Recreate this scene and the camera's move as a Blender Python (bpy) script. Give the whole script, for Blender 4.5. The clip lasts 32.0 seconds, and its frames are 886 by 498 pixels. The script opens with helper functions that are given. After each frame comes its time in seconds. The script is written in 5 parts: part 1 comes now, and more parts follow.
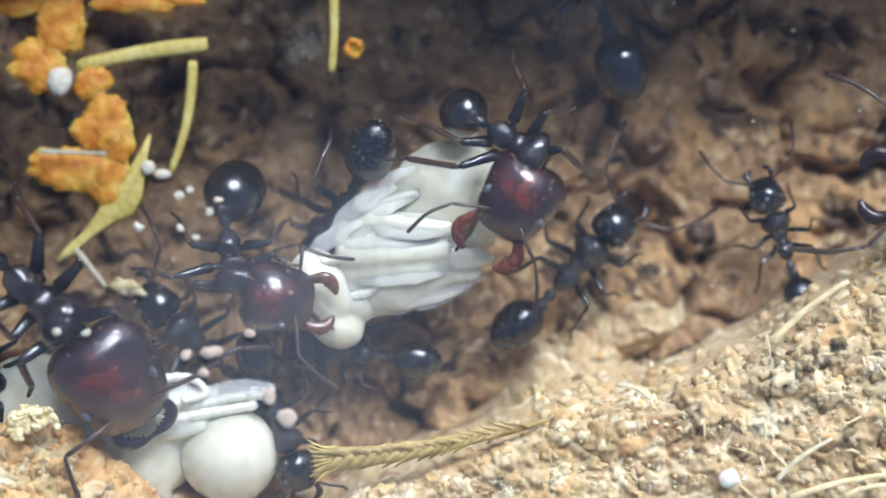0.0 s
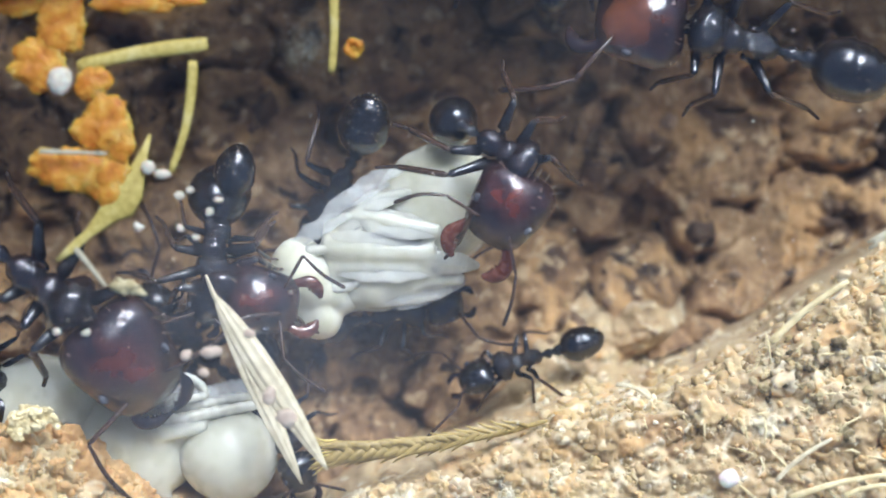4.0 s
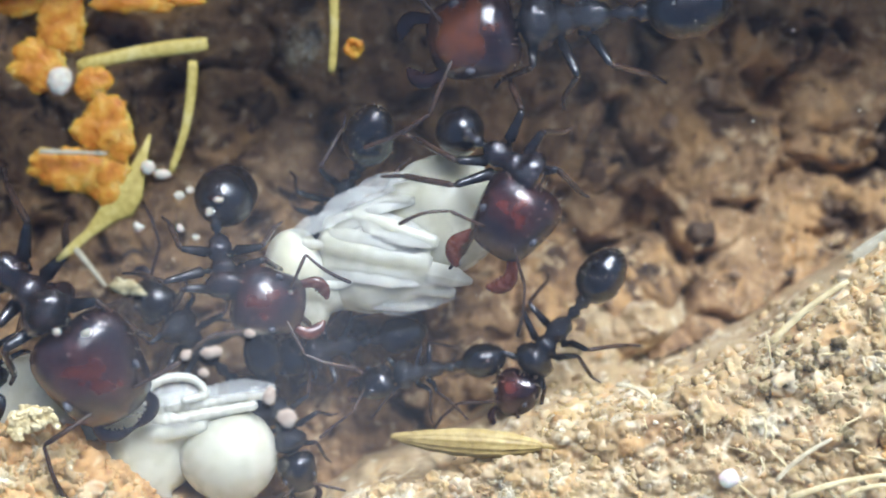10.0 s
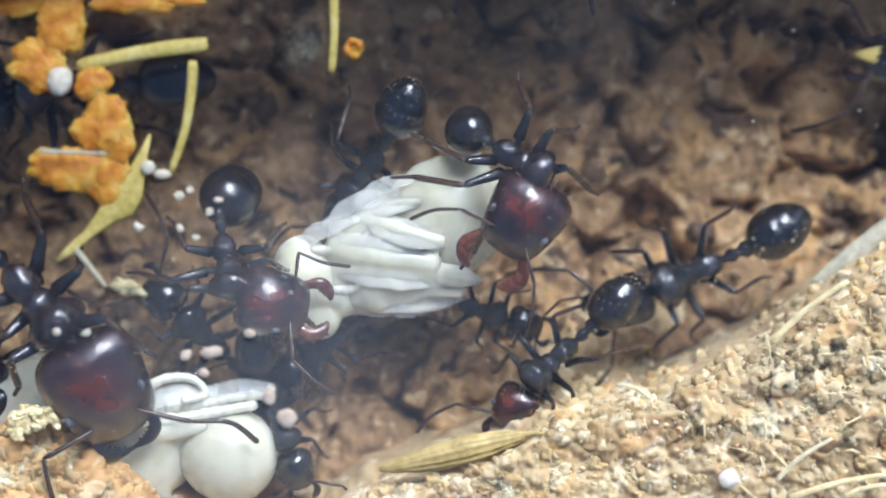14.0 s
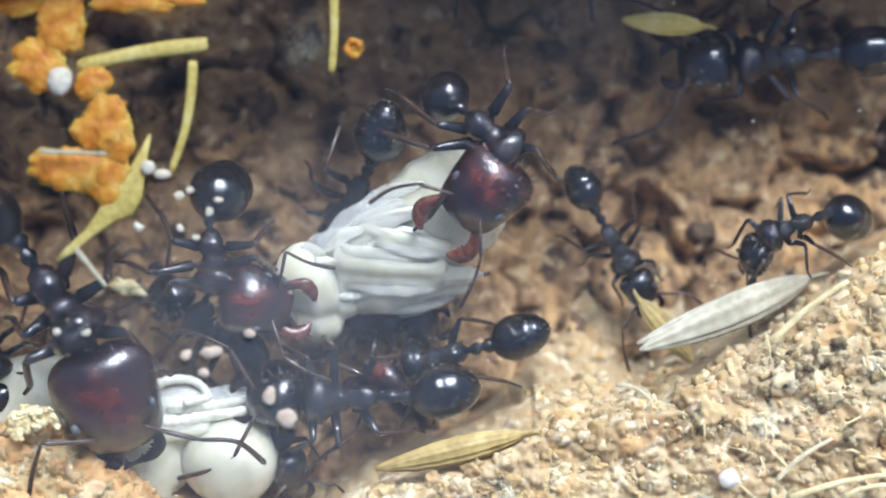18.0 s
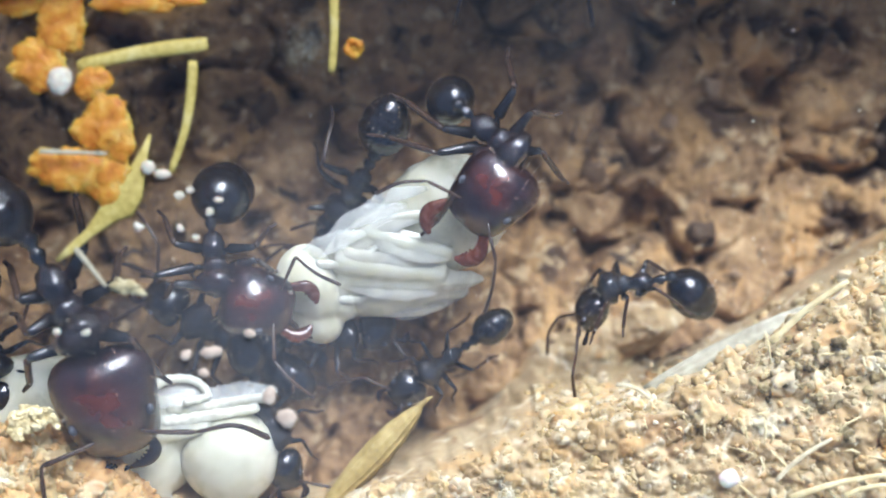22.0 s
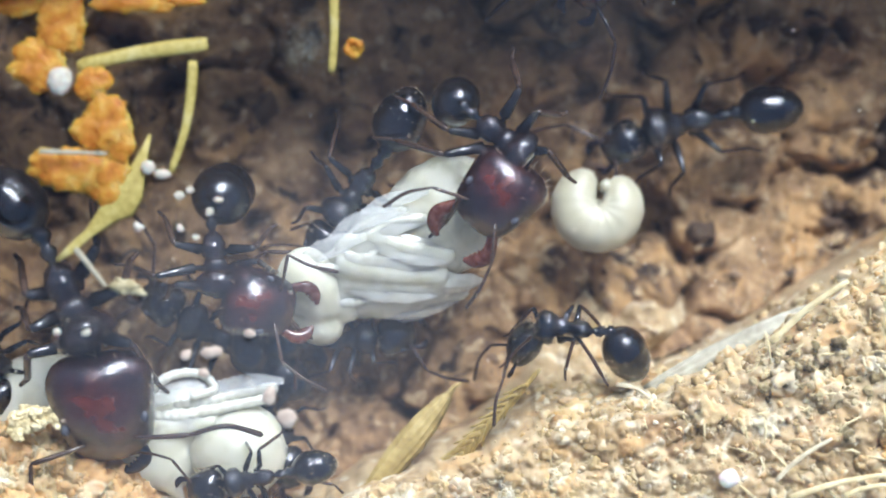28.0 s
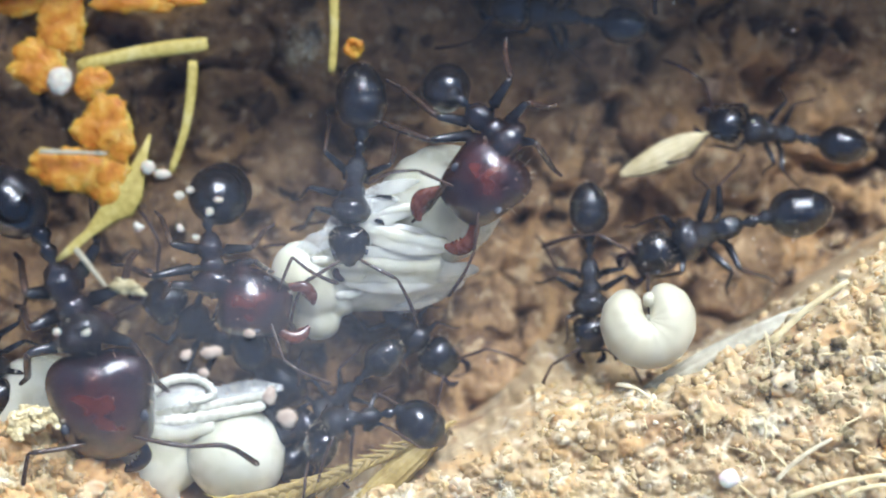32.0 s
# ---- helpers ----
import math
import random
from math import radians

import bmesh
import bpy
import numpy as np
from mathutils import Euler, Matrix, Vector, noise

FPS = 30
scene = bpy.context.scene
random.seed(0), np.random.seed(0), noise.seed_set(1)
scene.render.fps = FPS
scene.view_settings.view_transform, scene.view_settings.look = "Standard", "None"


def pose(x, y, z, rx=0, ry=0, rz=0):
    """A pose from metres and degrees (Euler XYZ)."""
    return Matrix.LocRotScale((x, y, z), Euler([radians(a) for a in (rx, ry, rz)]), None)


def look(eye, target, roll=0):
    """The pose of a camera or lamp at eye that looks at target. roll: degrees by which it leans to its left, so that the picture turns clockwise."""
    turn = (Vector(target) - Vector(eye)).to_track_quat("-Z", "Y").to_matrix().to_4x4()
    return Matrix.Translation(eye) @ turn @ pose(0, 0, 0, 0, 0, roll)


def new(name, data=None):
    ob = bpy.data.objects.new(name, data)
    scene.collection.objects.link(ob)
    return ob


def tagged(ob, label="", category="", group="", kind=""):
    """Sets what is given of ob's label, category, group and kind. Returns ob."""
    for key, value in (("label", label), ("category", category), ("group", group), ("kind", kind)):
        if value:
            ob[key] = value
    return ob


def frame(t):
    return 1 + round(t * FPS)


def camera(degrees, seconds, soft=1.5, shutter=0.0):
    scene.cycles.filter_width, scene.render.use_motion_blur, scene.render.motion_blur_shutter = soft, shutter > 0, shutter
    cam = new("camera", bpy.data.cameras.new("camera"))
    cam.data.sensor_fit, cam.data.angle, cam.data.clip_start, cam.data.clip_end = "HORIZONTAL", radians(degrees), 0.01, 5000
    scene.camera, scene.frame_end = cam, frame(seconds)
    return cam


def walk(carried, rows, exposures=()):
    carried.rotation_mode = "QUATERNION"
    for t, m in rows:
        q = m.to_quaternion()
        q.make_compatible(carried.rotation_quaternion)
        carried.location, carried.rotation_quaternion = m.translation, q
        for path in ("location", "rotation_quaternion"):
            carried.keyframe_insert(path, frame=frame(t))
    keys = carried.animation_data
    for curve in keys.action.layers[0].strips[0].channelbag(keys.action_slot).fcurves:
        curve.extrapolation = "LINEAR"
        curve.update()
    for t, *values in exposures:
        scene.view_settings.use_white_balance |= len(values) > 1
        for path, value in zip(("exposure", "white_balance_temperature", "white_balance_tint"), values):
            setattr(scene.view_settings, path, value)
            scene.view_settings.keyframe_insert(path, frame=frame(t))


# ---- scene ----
# A shallow nest gallery under a glass cover, seen straight from above. Plan numbers are in millimetres.
MM = 0.001
cam = camera(17.69, 32.0, soft=1.8, shutter=0.4)
cam.data.dof.use_dof = True
cam.data.dof.focus_distance = 0.1174
cam.data.dof.aperture_fstop = 30.0
walk(cam, [(0, pose(0, 0, 0.125)), (32, pose(0, 0, 0.125))], [(0, 0.18, 5560, 9), (14, 0.16, 5560, 9), (18, 0.25, 5560, 9), (24, 0.31, 5600, 9), (32, 0.28, 5560, 9)])

world = bpy.data.worlds.new("sky")
scene.world = world
world.use_nodes = True
sky = world.node_tree.nodes.new("ShaderNodeTexSky")
sky.sky_type, sky.sun_disc = "NISHITA", False
sky.sun_elevation, sky.sun_rotation = radians(47), radians(17)
world.node_tree.links.new(sky.outputs[0], world.node_tree.nodes["Background"].inputs[0])
world.node_tree.nodes["Background"].inputs[1].default_value = 0.092

sun = new("sun", bpy.data.lights.new("sun", "SUN"))
sun.data.energy, sun.data.angle, sun.data.color = 3.0, radians(30), (1.0, 0.985, 0.955)
sun.matrix_world = look((0.12, 0.385, 0.43), (0, 0, 0))


# ---- materials ----
def surface(name, stops, grain=3.0, blotch=0.35, rough=0.6, bump=0.3, per="none", stains=(), patch=None, lines=0.0, **more):
    """A procedural surface. stops: base colours from dark to light; grain, blotch: noise per millimetre at two scales."""
    m = bpy.data.materials.new(name)
    m.use_nodes = True
    nt = m.node_tree
    b = nt.nodes["Principled BSDF"]
    add, link = nt.nodes.new, nt.links.new
    tc = add("ShaderNodeTexCoord")
    scale = add("ShaderNodeVectorMath")
    scale.operation = "SCALE"
    scale.inputs["Scale"].default_value = 1000
    link(tc.outputs["Object"], scale.inputs[0])
    fine, wide = add("ShaderNodeTexNoise"), add("ShaderNodeTexNoise")
    for n, s in ((fine, grain), (wide, blotch)):
        n.inputs["Scale"].default_value, n.inputs["Detail"].default_value = s, 5
        link(scale.outputs[0], n.inputs["Vector"])
    mix = add("ShaderNodeMix")
    mix.inputs["Factor"].default_value = 0.55
    link(fine.outputs["Fac"], mix.inputs["A"])
    link(wide.outputs["Fac"], mix.inputs["B"])
    value = mix.outputs["Result"]
    if per != "none":
        node = add("ShaderNodeObjectInfo") if per == "object" else add("ShaderNodeNewGeometry")
        rnd = node.outputs["Random"] if per == "object" else node.outputs["Random Per Island"]
        mixr = add("ShaderNodeMix")
        mixr.inputs["Factor"].default_value = 0.6
        link(value, mixr.inputs["A"])
        link(rnd, mixr.inputs["B"])
        value = mixr.outputs["Result"]
    ramp = add("ShaderNodeValToRGB")
    lo, hi = (0.3, 0.72) if per == "none" else (0.2, 0.82)
    el = ramp.color_ramp.elements
    for i, c in enumerate(stops):
        p = lo + (hi - lo) * i / max(1, len(stops) - 1)
        e = el[i] if i < 2 else el.new(p)
        e.position, e.color = p, (*c, 1)
    link(value, ramp.inputs[0])
    colour = ramp.outputs[0]
    for stain in stains:
        spots, cut, mixs = add("ShaderNodeTexNoise"), add("ShaderNodeMapRange"), add("ShaderNodeMix")
        spots.inputs["Scale"].default_value, spots.inputs["Detail"].default_value, spots.inputs["Distortion"].default_value = stain[0], 6, 0.6
        cut.inputs["From Min"].default_value, cut.inputs["From Max"].default_value = stain[1], stain[1] + 0.09
        mixs.data_type = "RGBA"
        link(scale.outputs[0], spots.inputs["Vector"])
        link(spots.outputs["Fac"], cut.inputs["Value"])
        link(cut.outputs[0], mixs.inputs[0])
        link(colour, mixs.inputs[6])
        mixs.inputs[7].default_value = (*stain[2], 1)
        colour = mixs.outputs[2]
    if patch:
        # a lighter field of pigment in the middle, fading with a ragged rim
        away, fade, mixp, wob = add("ShaderNodeVectorMath"), add("ShaderNodeMapRange"), add("ShaderNodeMix"), add("ShaderNodeMath")
        away.operation, wob.operation = "DISTANCE", "MULTIPLY_ADD"
        away.inputs[1].default_value = patch[0]
        link(tc.outputs["Generated"], away.inputs[0])
        ragged = add("ShaderNodeTexNoise")
        ragged.inputs["Scale"].default_value, ragged.inputs["Detail"].default_value = 1.1, 4
        link(scale.outputs[0], ragged.inputs["Vector"])
        link(ragged.outputs["Fac"], wob.inputs[0])
        wob.inputs[1].default_value = -0.8
        link(away.outputs["Value"], wob.inputs[2])
        fade.inputs["From Min"].default_value, fade.inputs["From Max"].default_value = patch[1] - 0.42, -0.44
        link(wob.outputs[0], fade.inputs["Value"])
        mixp.data_type = "RGBA"
        link(fade.outputs[0], mixp.inputs[0])
        link(colour, mixp.inputs[6])
        mixp.inputs[7].default_value = (*patch[2], 1)
        colour = mixp.outputs[2]
    link(colour, b.inputs["Base Color"])
    mr = add("ShaderNodeMapRange")
    mr.inputs["From Min"].default_value, mr.inputs["From Max"].default_value = 0.3, 0.7
    mr.inputs["To Min"].default_value, mr.inputs["To Max"].default_value = rough * 0.8, min(1, rough * 1.2)
    link(fine.outputs["Fac"], mr.inputs["Value"])
    link(mr.outputs[0], b.inputs["Roughness"])
    if bump:
        bp = add("ShaderNodeBump")
        bp.inputs["Strength"].default_value, bp.inputs["Distance"].default_value = bump, 0.0001
        link(fine.outputs["Fac"], bp.inputs["Height"])
        link(bp.outputs[0], b.inputs["Normal"])
        if lines:
            # fine lengthwise wrinkles
            wave, second = add("ShaderNodeTexWave"), add("ShaderNodeBump")
            wave.bands_direction = "Y"
            wave.inputs["Scale"].default_value, wave.inputs["Distortion"].default_value, wave.inputs["Detail"].default_value, wave.inputs["Detail Scale"].default_value = 2.2, 5.0, 3, 1.2
            second.inputs["Strength"].default_value, second.inputs["Distance"].default_value = lines, 0.00005
            link(scale.outputs[0], wave.inputs["Vector"])
            link(wave.outputs["Fac"], second.inputs["Height"])
            link(bp.outputs[0], second.inputs["Normal"])
            link(second.outputs[0], b.inputs["Normal"])
    for k, v in more.items():
        b.inputs[k.replace("_", " ")].default_value = v
    return m


M_FLOOR = surface("gallery_soil", [(0.07, 0.038, 0.018), (0.18, 0.102, 0.046), (0.29, 0.175, 0.080), (0.40, 0.255, 0.122), (0.54, 0.39, 0.215)], 1.9, 0.42, 0.85, 1.2, stains=((0.33, 0.53, (0.44, 0.265, 0.108)), (0.3, 0.57, (0.095, 0.056, 0.030)), (1.3, 0.58, (0.50, 0.365, 0.20)), (0.7, 0.60, (0.05, 0.032, 0.020))))
M_BANK = surface("sandy_plaster", [(0.17, 0.108, 0.048), (0.35, 0.245, 0.122), (0.44, 0.335, 0.19), (0.52, 0.435, 0.295)], 2.0, 0.4, 0.9, 0.5, stains=((0.45, 0.55, (0.46, 0.295, 0.13)), (0.9, 0.57, (0.56, 0.465, 0.31)), (0.36, 0.59, (0.26, 0.16, 0.075)), (0.8, 0.68, (0.18, 0.115, 0.055))), Subsurface_Weight=0.45, Subsurface_Scale=0.0004, Subsurface_Radius=(1.0, 0.75, 0.45))
M_GRAIN = surface("sand_grains", [(0.22, 0.14, 0.065), (0.43, 0.30, 0.15), (0.52, 0.39, 0.225), (0.52, 0.33, 0.14), (0.55, 0.44, 0.28), (0.64, 0.57, 0.43)], 4, 0.8, 0.6, 0.4, per="island", Subsurface_Weight=0.45, Subsurface_Scale=0.0003, Subsurface_Radius=(1.0, 0.7, 0.4))
M_LUMP = surface("crumbly_soil", [(0.24, 0.155, 0.07), (0.40, 0.285, 0.135), (0.47, 0.345, 0.175), (0.50, 0.39, 0.23), (0.58, 0.49, 0.34)], 2.0, 0.6, 0.85, 0.8, per="island", stains=((0.8, 0.56, (0.50, 0.32, 0.14)), (1.2, 0.57, (0.60, 0.50, 0.335)), (1.0, 0.64, (0.19, 0.12, 0.055))), Subsurface_Weight=0.6, Subsurface_Scale=0.0005, Subsurface_Radius=(1.0, 0.75, 0.45))
M_MOSS = surface("olive_brown_crumbs", [(0.10, 0.07, 0.03), (0.20, 0.15, 0.065), (0.32, 0.25, 0.12), (0.42, 0.34, 0.19)], 3.0, 0.6, 0.9, 0.8, per="island")
M_CLOD = surface("soil_crumbs", [(0.06, 0.04, 0.025), (0.14, 0.085, 0.045), (0.22, 0.14, 0.08), (0.36, 0.25, 0.15)], 2.5, 0.5, 0.85, 0.6, per="island")
M_MOUND = surface("orange_tan_soil", [(0.24, 0.12, 0.045), (0.44, 0.255, 0.10), (0.54, 0.34, 0.155), (0.60, 0.44, 0.25)], 2.2, 0.5, 0.85, 0.8, stains=((0.6, 0.58, (0.60, 0.50, 0.32)),), Subsurface_Weight=0.45, Subsurface_Scale=0.0003, Subsurface_Radius=(1.0, 0.7, 0.4))
M_WALL = surface("plaster_wall", [(0.30, 0.2, 0.12), (0.5, 0.38, 0.25)], 1.2, 0.2, 0.9, 0.5)
M_BOARD = surface("dark_board", [(0.05, 0.04, 0.03), (0.09, 0.07, 0.05)], 1.2, 0.2, 0.7, 0.2)
M_ORANGE = surface("orange_crumb", [(0.42, 0.13, 0.006), (0.60, 0.23, 0.014), (0.70, 0.34, 0.035), (0.78, 0.51, 0.15)], 1.6, 0.8, 0.6, 0.3, Subsurface_Weight=0.7, Subsurface_Scale=0.0008, Subsurface_Radius=(1.0, 0.5, 0.12))
M_STRAW = surface("yellow_straw", [(0.40, 0.28, 0.05), (0.62, 0.48, 0.12), (0.74, 0.62, 0.26)], 4, 0.7, 0.55, 0.5)
M_PALE = surface("pale_husk", [(0.34, 0.28, 0.17), (0.54, 0.47, 0.31), (0.68, 0.62, 0.46)], 3, 0.6, 0.5, 0.4)
M_CREAM = surface("cream_husk_bits", [(0.40, 0.30, 0.13), (0.60, 0.50, 0.27), (0.70, 0.62, 0.40)], 3, 0.8, 0.6, 0.6)
M_GREY = surface("weathered_husk", [(0.20, 0.175, 0.12), (0.34, 0.31, 0.22), (0.48, 0.44, 0.33)], 2.5, 0.5, 0.5, 0.5)
M_HUSK = surface("ribbed_husk", [(0.17, 0.115, 0.03), (0.34, 0.24, 0.07), (0.52, 0.40, 0.16)], 3.5, 0.8, 0.5, 0.5)
M_WHITE = surface("white_grit", [(0.60, 0.51, 0.37), (0.86, 0.79, 0.64)], 3, 0.6, 0.35, 0.4, Subsurface_Weight=0.3, Subsurface_Scale=0.0003)
M_PEARL = surface("pearly_grain", [(0.55, 0.53, 0.50), (0.78, 0.76, 0.72)], 2, 0.8, 0.2, 0.3, Subsurface_Weight=0.5, Subsurface_Scale=0.0003)
M_PEACH = surface("peach_grit", [(0.6, 0.42, 0.3), (0.78, 0.66, 0.5)], 3, 0.6, 0.5, 0.3)
M_BLACK = surface("black_cuticle", [(0.007, 0.0065, 0.007), (0.022, 0.016, 0.012)], 9, 0.5, 0.15, 0.25, lines=0.12, Coat_Weight=1.0, Coat_Roughness=0.05, Coat_IOR=1.65)
M_LEG = surface("dark_brown_cuticle", [(0.022, 0.014, 0.010), (0.09, 0.052, 0.033)], 6, 0.5, 0.2, 0.3, Coat_Weight=0.8, Coat_Roughness=0.08)
M_RED = surface("dark_red_cuticle", [(0.008, 0.007, 0.007), (0.018, 0.009, 0.008), (0.045, 0.013, 0.010)], 4, 0.6, 0.18, 0.35, patch=((0.4, 0.5, 0.95), 0.4, (0.135, 0.030, 0.016)), lines=0.25, Coat_Weight=1.0, Coat_Roughness=0.06, Coat_IOR=1.65)
M_RUST = surface("rust_red_cuticle", [(0.010, 0.008, 0.008), (0.020, 0.010, 0.009), (0.045, 0.016, 0.011)], 9, 0.4, 0.16, 0.1, patch=((0.6, 0.5, 0.9), 0.52, (0.24, 0.075, 0.024)), lines=0.1, Coat_Weight=1.0, Coat_Roughness=0.06, Coat_IOR=1.65)
M_BODY = surface("wrinkled_black_cuticle", [(0.007, 0.0065, 0.007), (0.018, 0.014, 0.013)], 3.2, 0.6, 0.16, 1.0, lines=0.5, Coat_Weight=1.0, Coat_Roughness=0.05, Coat_IOR=1.65)
M_NECK = surface("reddish_black_cuticle", [(0.009, 0.0075, 0.008), (0.018, 0.011, 0.010), (0.04, 0.016, 0.012)], 3.0, 0.6, 0.16, 0.9, lines=0.4, Coat_Weight=1.0, Coat_Roughness=0.05, Coat_IOR=1.65)
M_JAW = surface("jaw_cuticle", [(0.05, 0.015, 0.009), (0.16, 0.045, 0.020)], 3, 0.5, 0.25, 0.1, Coat_Weight=0.6, Coat_Roughness=0.1)
M_DARKJAW = surface("dark_jaw_cuticle", [(0.010, 0.006, 0.006), (0.045, 0.016, 0.012)], 5, 0.5, 0.22, 0.1, Coat_Weight=0.6, Coat_Roughness=0.1)
M_EYE = surface("grey_eye", [(0.05, 0.05, 0.058), (0.10, 0.105, 0.12)], 25, 1, 0.25, 0.3)
M_HAIR = surface("golden_hair", [(0.36, 0.28, 0.15), (0.60, 0.50, 0.34)], 6, 1, 0.5, 0)
M_PUPA = surface("cream_pupa_skin", [(0.55, 0.525, 0.375), (0.61, 0.595, 0.46), (0.66, 0.65, 0.535)], 1.2, 0.3, 0.28, 0.12, Subsurface_Weight=0.8, Subsurface_Scale=0.0011, Subsurface_Radius=(1.0, 0.95, 0.75), Coat_Weight=0.25, Coat_Roughness=0.15)
M_PUPALEG = surface("glassy_white_limb", [(0.60, 0.575, 0.44), (0.68, 0.66, 0.54)], 2.2, 0.5, 0.26, 0.15, Subsurface_Weight=0.85, Subsurface_Scale=0.0009, Subsurface_Radius=(1.0, 0.95, 0.8), Coat_Weight=0.3, Coat_Roughness=0.15)
M_VEIL = surface("translucent_membrane", [(0.66, 0.66, 0.60), (0.78, 0.78, 0.72)], 2.2, 0.6, 0.25, 0.4, Alpha=0.3, Coat_Weight=0.8, Coat_Roughness=0.1)
M_LARVA = surface("cream_larva_skin", [(0.44, 0.405, 0.275), (0.54, 0.51, 0.38)], 1.2, 0.3, 0.35, 0.12, Subsurface_Weight=0.4, Subsurface_Scale=0.0006, Subsurface_Radius=(1.0, 0.9, 0.65), Coat_Weight=0.2)

M_GLASS = bpy.data.materials.new("clear_glass")
M_GLASS.use_nodes = True
glass_node = M_GLASS.node_tree.nodes["Principled BSDF"]
glass_node.inputs["Transmission Weight"].default_value = 1.0
glass_node.inputs["Roughness"].default_value = 0.0
glass_node.inputs["IOR"].default_value = 1.36
glass_node.inputs["Base Color"].default_value = (0.98, 0.985, 0.99, 1)


# dust film on the glass with haze painted in: mostly clear, thin and uneven
M_DUST_HAZE = bpy.data.materials.new("thin_dust_haze")
M_DUST_HAZE.use_nodes = True
dust = M_DUST_HAZE.node_tree
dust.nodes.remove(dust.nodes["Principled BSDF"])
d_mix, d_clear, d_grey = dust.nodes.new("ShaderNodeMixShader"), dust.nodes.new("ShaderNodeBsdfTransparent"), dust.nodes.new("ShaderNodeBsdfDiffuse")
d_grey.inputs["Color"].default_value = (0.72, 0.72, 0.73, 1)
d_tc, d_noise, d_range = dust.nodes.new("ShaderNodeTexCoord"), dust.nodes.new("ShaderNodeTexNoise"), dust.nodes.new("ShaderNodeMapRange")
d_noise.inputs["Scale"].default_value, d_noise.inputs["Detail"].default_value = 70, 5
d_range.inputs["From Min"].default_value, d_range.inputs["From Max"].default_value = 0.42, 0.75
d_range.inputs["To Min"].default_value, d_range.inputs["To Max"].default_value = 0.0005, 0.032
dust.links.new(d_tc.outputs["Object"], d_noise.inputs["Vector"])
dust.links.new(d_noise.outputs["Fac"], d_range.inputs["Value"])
# a smear of painted haze that lifts the darks, thicker towards its middle
d_dist, d_haze_smear, d_mul, d_sum = dust.nodes.new("ShaderNodeVectorMath"), dust.nodes.new("ShaderNodeMapRange"), dust.nodes.new("ShaderNodeMath"), dust.nodes.new("ShaderNodeMath")
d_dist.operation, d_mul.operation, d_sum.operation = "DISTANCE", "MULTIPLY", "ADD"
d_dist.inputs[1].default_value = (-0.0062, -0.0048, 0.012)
d_haze_smear.interpolation_type = "SMOOTHSTEP"
d_haze_smear.inputs["From Min"].default_value, d_haze_smear.inputs["From Max"].default_value = 0.0115, 0.001
d_haze_smear.inputs["To Min"].default_value, d_haze_smear.inputs["To Max"].default_value = 0.0, 0.17
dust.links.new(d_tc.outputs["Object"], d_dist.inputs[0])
dust.links.new(d_dist.outputs["Value"], d_haze_smear.inputs["Value"])
dust.links.new(d_haze_smear.outputs[0], d_mul.inputs[0])
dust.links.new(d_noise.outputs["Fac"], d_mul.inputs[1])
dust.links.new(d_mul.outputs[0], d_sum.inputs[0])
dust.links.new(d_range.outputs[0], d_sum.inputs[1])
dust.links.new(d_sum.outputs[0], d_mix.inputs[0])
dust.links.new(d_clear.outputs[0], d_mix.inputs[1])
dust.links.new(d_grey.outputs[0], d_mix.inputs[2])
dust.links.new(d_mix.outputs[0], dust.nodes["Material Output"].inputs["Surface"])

# ---- building helpers ----
def part(name, bm, material, parent=None, label="", at=None, smooth=True):
    """Links a bmesh, drawn in millimetres, as one mesh object."""
    me = bpy.data.meshes.new(name)
    bmesh.ops.recalc_face_normals(bm, faces=bm.faces)
    for v in bm.verts:
        v.co *= MM
    for f in bm.faces:
        f.smooth = smooth
    bm.to_mesh(me)
    bm.free()
    me.materials.append(material)
    ob = new(name, me)
    if at is not None:
        ob.matrix_basis = at
    if parent is not None:
        ob.parent = parent
    return tagged(ob, label)


def put(x, y, z, rx=0, ry=0, rz=0):
    """A pose in millimetres and degrees."""
    return pose(x * MM, y * MM, z * MM, rx, ry, rz)


def tube(bm, path, radii, seg=10, flat=1.0, up=(0, 0, 1)):
    """A closed sweep of ellipses along a path; flat: height to width."""
    pts = [Vector(p) for p in path]
    rings = []
    for i, p in enumerate(pts):
        d = (pts[min(i + 1, len(pts) - 1)] - pts[max(i - 1, 0)]).normalized()
        side = d.cross(Vector(up))
        if side.length < 1e-4:
            side = d.cross(Vector((0, 1, 0)))
        side.normalize()
        top = side.cross(d).normalized()
        r = radii[i] if isinstance(radii, (list, tuple)) else radii
        rings.append([bm.verts.new(p + r * (math.cos(a) * side + flat * math.sin(a) * top)) for a in (2 * math.pi * k / seg for k in range(seg))])
    for a, b in zip(rings, rings[1:]):
        for k in range(seg):
            bm.faces.new((a[k], a[(k + 1) % seg], b[(k + 1) % seg], b[k]))
    bm.faces.new(rings[0][::-1])
    bm.faces.new(rings[-1])
    return bm


def bulge(x0, x1, r, n=10, power=0.5, y=0, z=0, lean=0.0):
    """Path and radii of an egg along x from x0 to x1; lean moves its widest place."""
    path, radii = [], []
    for i in range(n + 1):
        u = -math.cos(math.pi * i / n)
        path.append((x0 + (x1 - x0) * (u + 1) / 2, y, z))
        radii.append(max(0.02 * r, r * (1 - u * u) ** power * (1 + lean * u)))
    return path, radii


